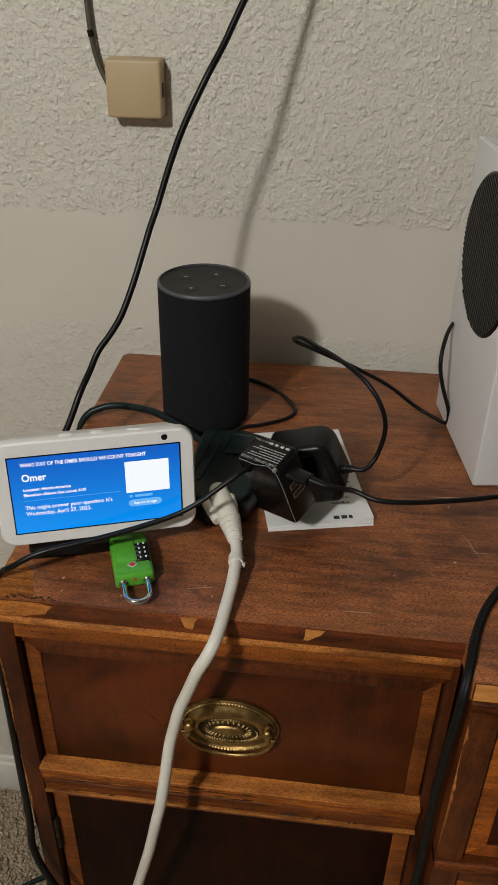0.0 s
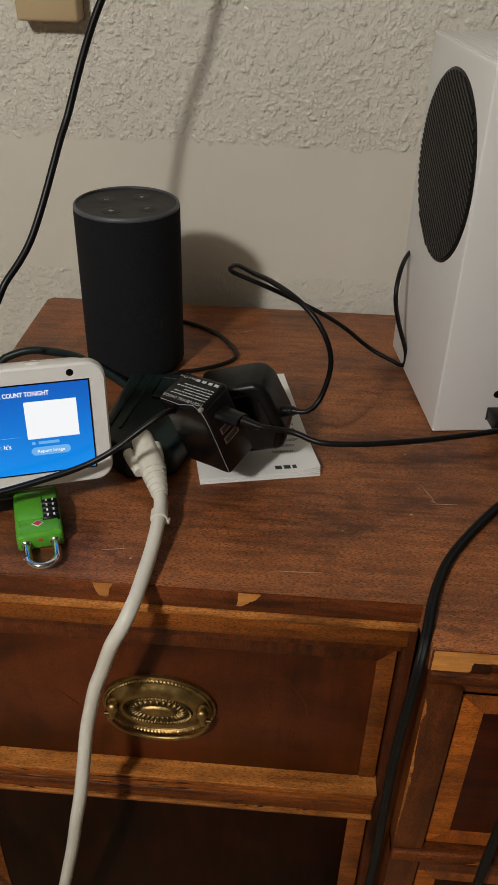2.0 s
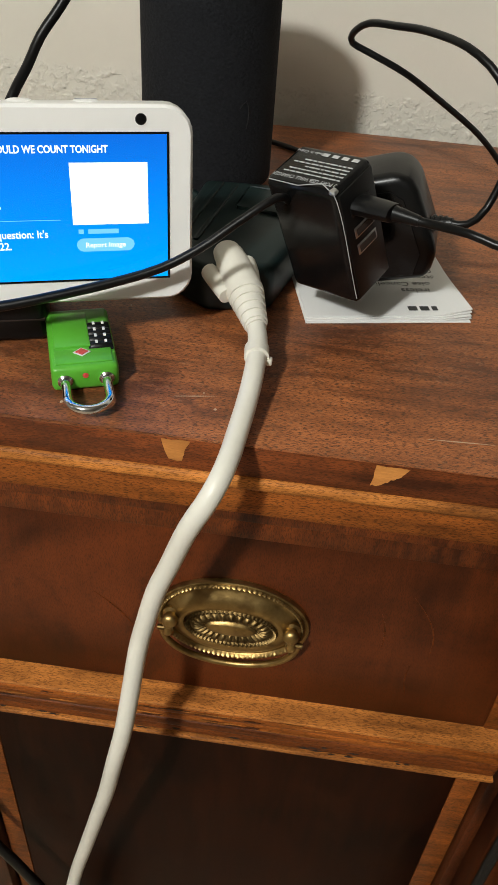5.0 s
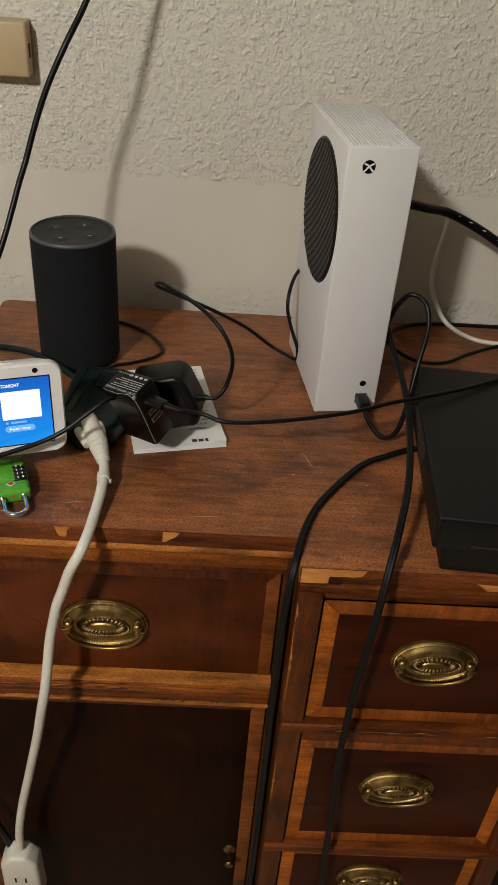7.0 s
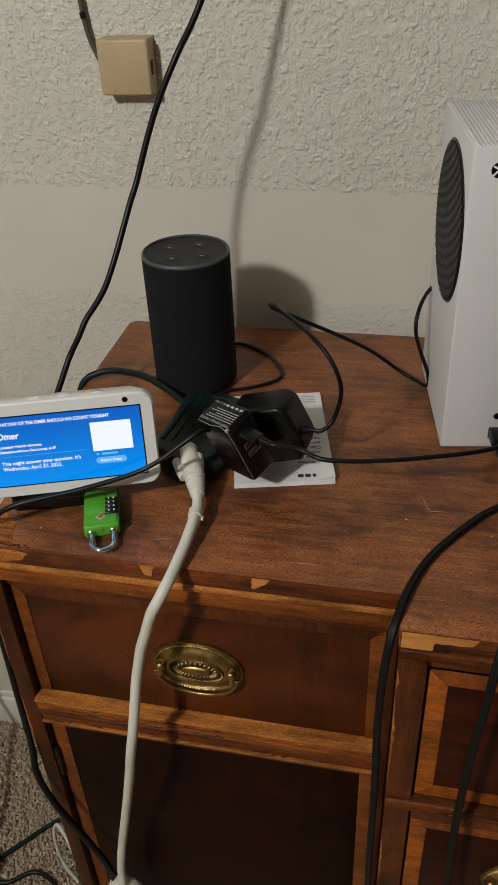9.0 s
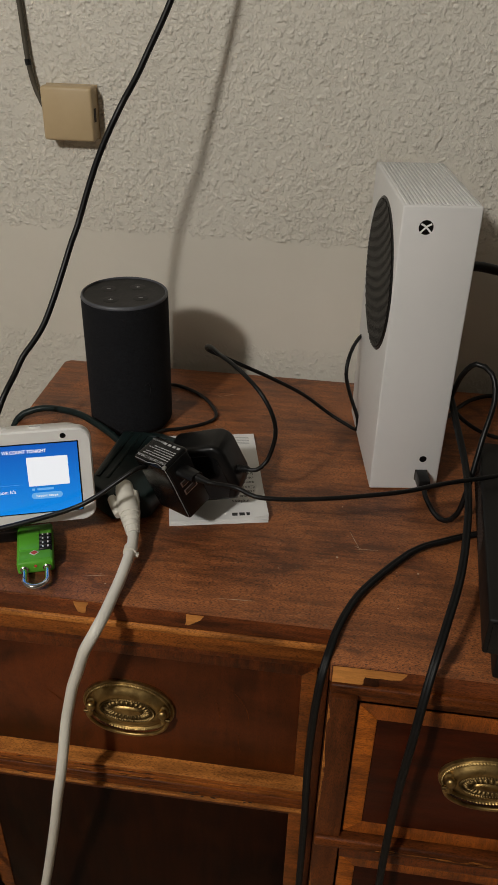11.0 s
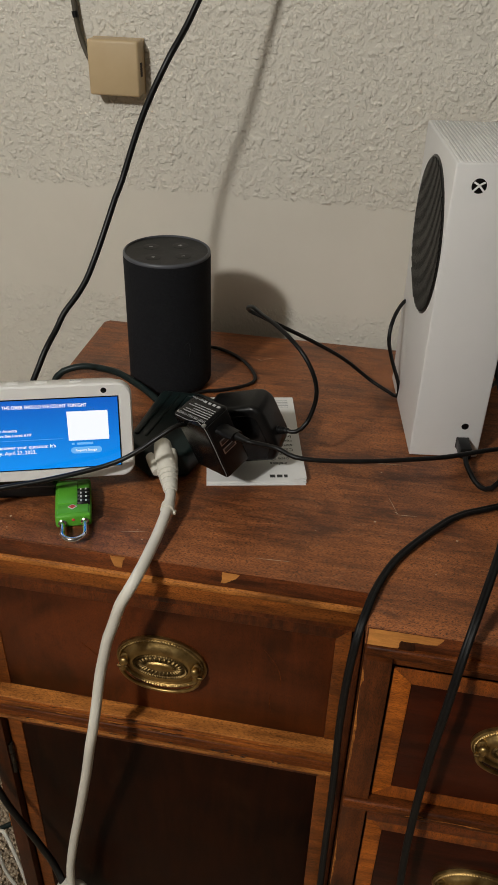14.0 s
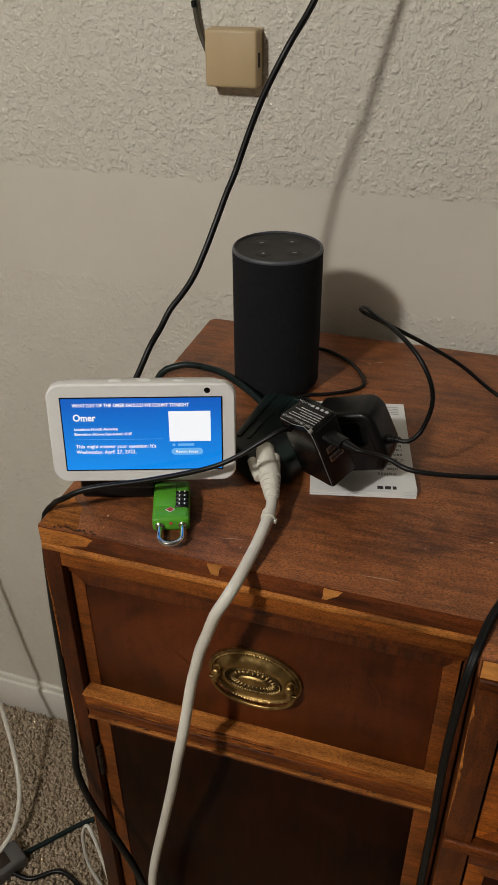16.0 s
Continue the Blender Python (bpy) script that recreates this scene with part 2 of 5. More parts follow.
M_CONSOLE = mat("matt_white_shell", (0.67, 0.66, 0.645), 0.55, col2=(0.71, 0.70, 0.685), scale=8, bump=0.04, bscale=900)
M_GRILLE = mat("grille_slats", (0.010, 0.009, 0.008), 0.45, col2=(0.016, 0.0145, 0.013), scale=40, spec=0.3)
M_GROOVE_SHADE = mat("shell_groove_shade", (0.55, 0.54, 0.53), 0.55)
M_BLACK = mat("black_plastic", (0.003, 0.003, 0.0032), 0.33, col2=(0.0055, 0.0054, 0.0054), scale=40, bump=0.03, bscale=600, spec=0.28)
M_GLOSSBLACK = mat("gloss_black", (0.004, 0.004, 0.0042), 0.2, col2=(0.007, 0.007, 0.007), scale=30, rvar=0.06, spec=0.28)
M_SATIN = mat("satin_black_shell", (0.0036, 0.0034, 0.0030), 0.5, col2=(0.0062, 0.0058, 0.0052), scale=25, bump=0.05, bscale=900, spec=0.28)
M_RUBBER = mat("black_cord", (0.0026, 0.0025, 0.0026), 0.37, col2=(0.0055, 0.0052, 0.0052), scale=60, bump=0.05, bscale=300, spec=0.28)
M_FLATCORD = mat("flat_black_vinyl", (0.0026, 0.0025, 0.0025), 0.52, col2=(0.005, 0.0048, 0.0047), scale=60, bump=0.05, bscale=300, spec=0.26)
M_CORDWHITE = mat("ivory_cord", (0.66, 0.63, 0.55), 0.38, col2=(0.73, 0.70, 0.62), scale=30, bump=0.04, bscale=200)
M_GREENCORD = mat("dark_green_vinyl", (0.0045, 0.0105, 0.0105), 0.4, col2=(0.008, 0.018, 0.0175), scale=40, bump=0.05, bscale=200, spec=0.28)
M_FABRIC = mat("charcoal_weave", (0.0030, 0.0032, 0.0042), 0.9, col2=(0.0150, 0.0155, 0.0180), scale=560, stretch=(1, 1, 1.4), bump=0.8, bscale=420, spec=0.2)
M_SPKTOP = mat("speaker_top", (0.012, 0.012, 0.0125), 0.5, col2=(0.017, 0.0165, 0.0165), scale=50, spots=(0.06, 0.055, 0.05), spot_scale=160, spot_amount=0.25, spec=0.28)
M_RING = mat("grey_light_ring", (0.06, 0.062, 0.072), 0.42, col2=(0.08, 0.082, 0.092), scale=40)
M_BEIGE = mat("beige_plastic", (0.46, 0.34, 0.19), 0.45, col2=(0.50, 0.375, 0.215), scale=20, bump=0.03, bscale=400)
M_PAPER = mat("white_paper", (0.74, 0.73, 0.71), 0.6, col2=(0.79, 0.78, 0.76), scale=20)
M_INK = mat("black_ink", (0.03, 0.03, 0.03), 0.6)
M_GREYINK = mat("grey_ink", (0.35, 0.35, 0.35), 0.6)
M_LABEL = mat("grey_print", (0.42, 0.42, 0.42), 0.55)
M_GREEN = mat("green_lock_paint", (0.09, 0.36, 0.025), 0.35, col2=(0.11, 0.42, 0.035), scale=40, bump=0.03, bscale=300)
M_CHROME = mat("chrome", (0.75, 0.75, 0.76), 0.12, 1.0)
M_RED = mat("red_enamel", (0.55, 0.06, 0.05), 0.4)
M_METAL = mat("usb_metal", (0.5, 0.5, 0.5), 0.3, 1.0)
M_WHITEINK = mat("white_ink", (0.8, 0.8, 0.8), 0.5)


def screen_mat():
    m = bpy.data.materials.new("lit_blue_screen")
    m.use_nodes = True
    nt = m.node_tree
    n, l = nt.nodes, nt.links
    b = n["Principled BSDF"]
    tc = n.new("ShaderNodeTexCoord")
    sep = n.new("ShaderNodeSeparateXYZ")
    l.new(tc.outputs["Object"], sep.inputs[0])
    r = n.new("ShaderNodeMapRange")
    r.inputs[1].default_value, r.inputs[2].default_value = -0.031, 0.031
    l.new(sep.outputs[2], r.inputs[0])
    ramp = n.new("ShaderNodeValToRGB")
    ramp.color_ramp.elements[0].color, ramp.color_ramp.elements[1].color = (0.003, 0.29, 0.92, 1), (0.003, 0.115, 0.56, 1)
    l.new(r.outputs[0], ramp.inputs[0])
    l.new(ramp.outputs[0], b.inputs["Emission Color"])
    b.inputs["Emission Strength"].default_value = 0.95
    b.inputs["Base Color"].default_value, b.inputs["Roughness"].default_value = (0.005, 0.005, 0.008, 1), 0.15
    return m


M_SCREEN = screen_mat()
M_GLOW = mat("lit_white_pixels", (0.02, 0.02, 0.02), 0.2, emit=(0.95, 0.97, 1.0), strength=1.0)
M_PILL = mat("lit_pale_blue", (0.02, 0.02, 0.02), 0.2, emit=(0.16, 0.50, 0.98), strength=0.9)


# ---- mesh helpers ----
def thing(name, m, label, category, group="", kind=""):
    ob = new(name)
    ob.matrix_world = m
    ob.empty_display_size = 0.02
    return tagged(ob, label, category, group, kind)


def part(name, bm, material, parent=None, label="", smooth=True):
    me = bpy.data.meshes.new(name)
    bmesh.ops.recalc_face_normals(bm, faces=bm.faces)
    bm.to_mesh(me)
    bm.free()
    if smooth:
        for p in me.polygons:
            p.use_smooth = True
        me.set_sharp_from_angle(angle=radians(38))
    me.materials.append(material)
    ob = new(name, me)
    if parent is not None:
        ob.parent = parent
    if label:
        ob["label"] = label
    return ob


def boxm(x0, x1, y0, y1, z0, z1, bevel=0.0, seg=2, bm=None):
    bm2 = bmesh.new()
    bmesh.ops.create_cube(bm2, size=1)
    for v in bm2.verts:
        v.co = Vector(((x0 + x1) / 2 + v.co.x * (x1 - x0), (y0 + y1) / 2 + v.co.y * (y1 - y0), (z0 + z1) / 2 + v.co.z * (z1 - z0)))
    if bevel:
        bmesh.ops.bevel(bm2, geom=list(bm2.edges), offset=bevel, segments=seg, profile=0.5, affect="EDGES")
    if bm is None:
        return bm2
    me = bpy.data.meshes.new("tmp")
    bm2.to_mesh(me)
    bm2.free()
    bm.from_mesh(me)
    bpy.data.meshes.remove(me)
    return bm


def prism(poly, z0, z1, bevel=0.0, seg=2):
    """A slab with the outline poly (x, y), from z0 to z1."""
    bm = bmesh.new()
    lo = [bm.verts.new((x, y, z0)) for x, y in poly]
    hi = [bm.verts.new((x, y, z1)) for x, y in poly]
    bm.faces.new(lo[::-1])
    bm.faces.new(hi)
    k = len(poly)
    for i in range(k):
        bm.faces.new((lo[i], lo[(i + 1) % k], hi[(i + 1) % k], hi[i]))
    if bevel:
        bmesh.ops.bevel(bm, geom=list(bm.edges), offset=bevel, segments=seg, profile=0.5, affect="EDGES")
    return bm


def lathe(profile, seg=64, sx=1.0, sy=1.0):
    """Turned about z: profile of (radius, z)."""
    bm = bmesh.new()
    rings = []
    for r, z in profile:
        if r < 1e-6:
            rings.append([bm.verts.new((0, 0, z))])
        else:
            rings.append([bm.verts.new((r * sx * math.cos(2 * math.pi * i / seg), r * sy * math.sin(2 * math.pi * i / seg), z)) for i in range(seg)])
    for a, b in zip(rings, rings[1:]):
        for i in range(seg):
            j = (i + 1) % seg
            if len(a) == 1 and len(b) > 1:
                bm.faces.new((a[0], b[i], b[j]))
            elif len(b) == 1 and len(a) > 1:
                bm.faces.new((a[i], a[j], b[0]))
            elif len(a) > 1:
                bm.faces.new((a[i], a[j], b[j], b[i]))
    return bm


def spline(pts, step=0.006):
    """Points along a smooth curve through pts."""
    P = [Vector(p) for p in pts]
    P = [P[0] * 2 - P[1]] + P + [P[-1] * 2 - P[-2]]
    out = []
    for i in range(1, len(P) - 2):
        a, b, c, d = P[i - 1:i + 3]
        k = max(2, min(24, int((c - b).length / step)))
        for j in range(k):
            t = j / k
            out.append(0.5 * (2 * b + (c - a) * t + (2 * a - 5 * b + 4 * c - d) * t * t + (3 * b - a - 3 * c + d) * t ** 3))
    out.append(P[-2])
    return out


def tube(pts, r, seg=10, flat=1.0, step=0.006, r2=None, up=(0, 0, 1)):
    """A round or flattened cord through pts. flat: thickness by width."""
    c = spline(pts, step)
    bm = bmesh.new()
    rings = []
    prev = None
    for i, p in enumerate(c):
        d = (c[min(i + 1, len(c) - 1)] - c[max(i - 1, 0)]).normalized()
        if prev is None:
            prev = Vector(up).cross(d)
            if prev.length < 1e-3:
                prev = Vector((1, 0, 0))
        s = (prev - d * prev.dot(d)).normalized()
        prev = s
        n_ = d.cross(s)
        f = i / (len(c) - 1)
        rr = r if r2 is None else r + (r2 - r) * f
        rings.append([bm.verts.new(p + s * (rr * math.cos(2 * math.pi * k / seg)) + n_ * (rr * flat * math.sin(2 * math.pi * k / seg))) for k in range(seg)])
    for a, b in zip(rings, rings[1:]):
        for k in range(seg):
            bm.faces.new((a[k], a[(k + 1) % seg], b[(k + 1) % seg], b[k]))
    bm.faces.new(rings[0][::-1])
    bm.faces.new(rings[-1])
    return bm


def moved(bm, m):
    bmesh.ops.transform(bm, matrix=m, verts=bm.verts)
    return bm


def joined(*bms):
    bm = bmesh.new()
    for b in bms:
        me = bpy.data.meshes.new("tmp")
        b.to_mesh(me)
        b.free()
        bm.from_mesh(me)
        bpy.data.meshes.remove(me)
    return bm


def lettering(text, width, height, material, parent, m, name="lettering", depth=0.00008, extrude_bold=0.0):
    """One line of text, its left end at the origin of m and its baseline along x of m, width wide (0: by height)."""
    cu = bpy.data.curves.new("text", "FONT")
    cu.body = text
    cu.extrude = 0.01
    cu.offset = extrude_bold
    cu.resolution_u = 3
    tmp = bpy.data.objects.new("tmp", cu)
    me = bpy.data.meshes.new_from_object(tmp)
    bpy.data.objects.remove(tmp)
    me.name = name
    xs = [v.co.x for v in me.vertices]
    ys = [v.co.y for v in me.vertices]
    ky = height / 0.70
    kx = width / (max(xs) - min(xs)) if width else ky
    x0 = min(xs)
    for v in me.vertices:
        v.co = Vector(((v.co.x - x0) * kx, v.co.y * ky, (v.co.z + 0.01) / 0.02 * depth))
    me.transform(m)
    me.materials.clear()
    me.materials.append(material)
    ob = new(name, me)
    ob.parent = parent
    return ob


# ---- the room ----
def room():
    tagged(part("wall_north", boxm(-3.0, 3.4, WALL, WALL + 0.12, FLOOR, 2.5), M_WALL, smooth=False), "cream wall with knocked-down plaster and a smooth patched band", "wall", kind="structure")
    tagged(part("wall_south", boxm(-3.0, 3.4, -4.62, -4.50, FLOOR, 2.5), M_PLAIN, smooth=False), "plain cream painted wall", "wall", kind="structure")
    tagged(part("wall_west", boxm(-3.12, -3.0, -4.62, WALL + 0.12, FLOOR, 2.5), M_PLAIN, smooth=False), "plain cream painted wall", "wall", kind="structure")
    tagged(part("wall_east", boxm(3.4, 3.52, -4.62, WALL + 0.12, FLOOR, 2.5), M_PLAIN, smooth=False), "plain cream painted wall", "wall", kind="structure")
    tagged(part("ceiling", boxm(-3.12, 3.52, -4.62, WALL + 0.12, 2.5, 2.6), M_PLAIN, smooth=False), "plain off-white ceiling", "ceiling", kind="structure")
    tagged(part("floor", boxm(-3.12, 3.52, -4.62, WALL + 0.12, FLOOR - 0.1, FLOOR), M_CARPET, smooth=False), "beige flecked carpet floor", "floor", kind="structure")
    bm = boxm(-3.0, 3.4, WALL - 0.013, WALL, FLOOR, FLOOR + 0.080, 0.002)
    boxm(-3.0, 3.4, WALL - 0.008, WALL, FLOOR + 0.080, FLOOR + 0.094, 0.003, bm=bm)
    tagged(part("baseboard", bm, M_TRIM), "white painted baseboard along the wall", "baseboard", kind="structure")
    # carpet tufts where the floor shows
    rnd = random.Random(4)
    vs, fs = [], []
    for _ in range(14000):
        x, y = rnd.gauss(-0.42, 0.22), 0.436 - abs(rnd.gauss(0, 0.26))
        if x > -0.14 and y > 0.03:
            x = -0.28 - x
        r, h, a = rnd.uniform(0.0018, 0.0036), rnd.uniform(0.004, 0.010), rnd.uniform(0, 6.28)
        dx, dy = rnd.gauss(0, 0.003), rnd.gauss(0, 0.003)
        k = len(vs)
        for i in range(4):
            t = a + i * math.pi / 2
            vs.append((x + r * math.cos(t), y + r * math.sin(t), FLOOR))
        for i in range(4):
            t = a + i * math.pi / 2
            vs.append((x + dx + 0.8 * r * math.cos(t), y + dy + 0.8 * r * math.sin(t), FLOOR + h))
        for i in range(4):
            j = (i + 1) % 4
            fs.append((k + i, k + j, k + 4 + j, k + 4 + i))
        fs.append((k + 4, k + 5, k + 6, k + 7))
    me = bpy.data.meshes.new("carpet_tufts")
    me.from_pydata(vs, [], fs)
    me.materials.append(M_CARPET)
    for p in me.polygons:
        p.use_smooth = True
    tagged(new("carpet_tufts", me), "short beige and brown carpet tufts", "carpet", kind="stuff")


room()


# ---- the sideboard ----
def pull(parent, cx, y, cz, w=0.083, h=0.058):
    """An oval pressed-brass plate with a rope rim, a concave dish, a flower band and a drop bail on two posts."""
    a, b = w / 2, h / 2
    seg = 384
    # radius, height, depth of the ornament, its count round the oval, twist
    prof = [(0.0, .0094, 0, 1, 0), (0.10, .0093, 0, 1, 0), (0.14, .0088, 0, 1, 0), (0.165, .0076, 0, 1, 0), (0.18, .0072, 0, 1, 0), (0.205, .0078, .0005, 28, 0), (0.255, .0090, .0004, 28, 0),
            (0.305, .0090, .0004, 28, .2), (0.35, .0079, .0004, 28, .2), (0.375, .0072, 0, 1, 0), (0.395, .0082, .0004, 64, 0), (0.425, .0086, .0005, 64, 0), (0.45, .0072, 0, 1, 0),
            (0.49, .0076, 0, 1, 0), (0.55, .0075, 0, 1, 0), (0.61, .0070, 0, 1, 0), (0.67, .0062, 0, 1, 0), (0.73, .0050, 0, 1, 0), (0.79, .0036, 0, 1, 0), (0.84, .0027, 0, 1, 0), (0.87, .0026, 0, 1, 0), (0.883, .0032, 0, 1, 0),
            (0.90, .0044, .0003, 88, 0), (0.92, .0048, .0004, 88, .9), (0.94, .0042, .0003, 88, 1.8), (0.952, .0032, 0, 1, 0), (0.972, .0034, 0, 1, 0), (0.992, .0030, 0, 1, 0), (1.0, .0022, 0, 1, 0), (1.0, 0.0, 0, 1, 0)]
    bm = bmesh.new()
    rings = []
    for r, ht, am, k, tw in prof:
        if r == 0:
            rings.append([bm.verts.new((cx, y - ht, cz))])
            continue
        ring = []
        ax = a * (r + 0.16 * min(1, r / 0.14) * max(0.0, min(1, (0.85 - r) / 0.40)))
        for i in range(seg):
            t = 2 * math.pi * i / seg
            ring.append(bm.verts.new((cx + ax * math.cos(t), y - ht - am * math.cos(k * t + tw), cz + b * r * math.sin(t))))
        rings.append(ring)
    for k, (p, q) in enumerate(zip(rings, rings[1:])):
        for i in range(seg):
            j = (i + 1) % seg
            f = bm.faces.new((p[0], q[i], q[j])) if len(p) == 1 else bm.faces.new((p[i], p[j], q[j], q[i]))
            f.material_index = 1 if 3 <= k <= 11 else 0
    plate = part("pull_plate", bm, M_BRASS, parent, "oval embossed aged-brass pull plate")
    plate.data.materials.append(M_BRASS_DK)
    for s in (-1, 1):
        px = cx + s * a * 0.775
        bm = lathe([(0, 0), (.0046, 0), (.0048, .002), (.0030, .003), (.0030, .0045), (.0044, .0055), (.0046, .0070), (.0040, .0085), (.0024, .0095), (0, .0100)], 24)
        moved(bm, Matrix.Translation((px, y - 0.0030, cz + 0.0030)) @ Matrix.Rotation(radians(90), 4, "X"))
        part("post", bm, M_BRASS, parent, "turned brass post")
        # hanging eye of the bail and its pin
        bm = lathe([(0, -.0060), (.0018, -.0057), (.0029, -.0045), (.0032, -.0028), (.0026, -.0012), (.0022, .0006), (.0028, .0018), (.0028, .0034), (0, .0040)], 20)
        moved(bm, Matrix.Translation((px + s * .0006, y - 0.0100, cz - 0.0020)))
        part("bail_eye", bm, M_BRASS, parent, "small brass eye of the bail")
        part("pin", tube([(px - s * .002, y - .0100, cz - .0030), (px + s * .0065, y - .0100, cz - .0034)], .0015, 10), M_BRASS_DK, parent, "short brass pin")
    pts = []
    for i in range(17):
        t = math.pi * (1.0 + i / 16)
        pts.append((cx + a * 0.875 * math.cos(t), y - 0.0090 + 0.003 * math.sin(t) ** 2, cz - 0.0035 + b * 0.925 * math.sin(t)))
    part("bail", tube(pts, 0.0019, 10), M_BRASS, parent, "curved brass drop handle")


def front(parent, name, x0, x1, z0, z1, y, band, label, side_mat, top_mat, panel_mat, thick=0.018, bottom=True):
    """A drawer or door front: a dark panel framed by a crossbanded edge, mitred at the corners."""
    ob = new(name)
    ob.parent = parent
    ob["label"] = label
    e = 0.0008
    part("core", boxm(x0, x1, y + 0.001, y + thick, z0, z1), M_DARK, ob, smooth=False)
    part("panel", boxm(x0 + band, x1 - band, y, y + 0.006, z0 + (band if bottom else 0), z1 - band, 0.0004), panel_mat, ob, "dark mahogany veneer panel")

    def strip(poly, mt):
        bm = prism(poly, -y - 0.006, -y + e, 0.0005)
        moved(bm, Matrix(((1, 0, 0, 0), (0, 0, -1, 0), (0, 1, 0, 0), (0, 0, 0, 1))))
        part("crossband", bm, mt, ob, "lighter crossbanded veneer strip")

    zb = z0 + (band if bottom else 0)
    strip([(x0, z1), (x0 + band, z1 - band), (x1 - band, z1 - band), (x1, z1)], top_mat)
    strip([(x0, z0), (x0 + band, zb), (x0 + band, z1 - band), (x0, z1)], side_mat)
    strip([(x1, z0), (x1, z1), (x1 - band, z1 - band), (x1 - band, zb)], side_mat)
    if bottom:
        strip([(x0, z0), (x1, z0), (x1 - band, zb), (x0 + band, zb)], top_mat)
    return ob


def scrap(parent, poly, plane, at, mt, proud=0.0004, name="bare_patch", label="pale bare wood where veneer chipped off"):
    """An irregular flake of bare wood, flat on a face. plane: 'z' lies on top, 'y' stands on the front."""
    bm = prism(poly, 0, proud)
    if plane == "y":
        moved(bm, Matrix.Translation((0, at, 0)) @ Matrix(((1, 0, 0, 0), (0, 0, -1, 0), (0, 1, 0, 0), (0, 0, 0, 1))))
    else:
        moved(bm, Matrix.Translation((0, 0, at)))
    return part(name, bm, mt, parent, label, smooth=False)


def ragged(poly, rnd, amp, cuts=3):
    out = []
    for (x0, y0), (x1, y1) in zip(poly, poly[1:] + poly[:1]):
        for k in range(cuts):
            f = k / cuts
            out.append((x0 + (x1 - x0) * f + rnd.uniform(-amp, amp) * (k > 0), y0 + (y1 - y0) * f + rnd.uniform(-amp, amp) * (k > 0)))
    return out


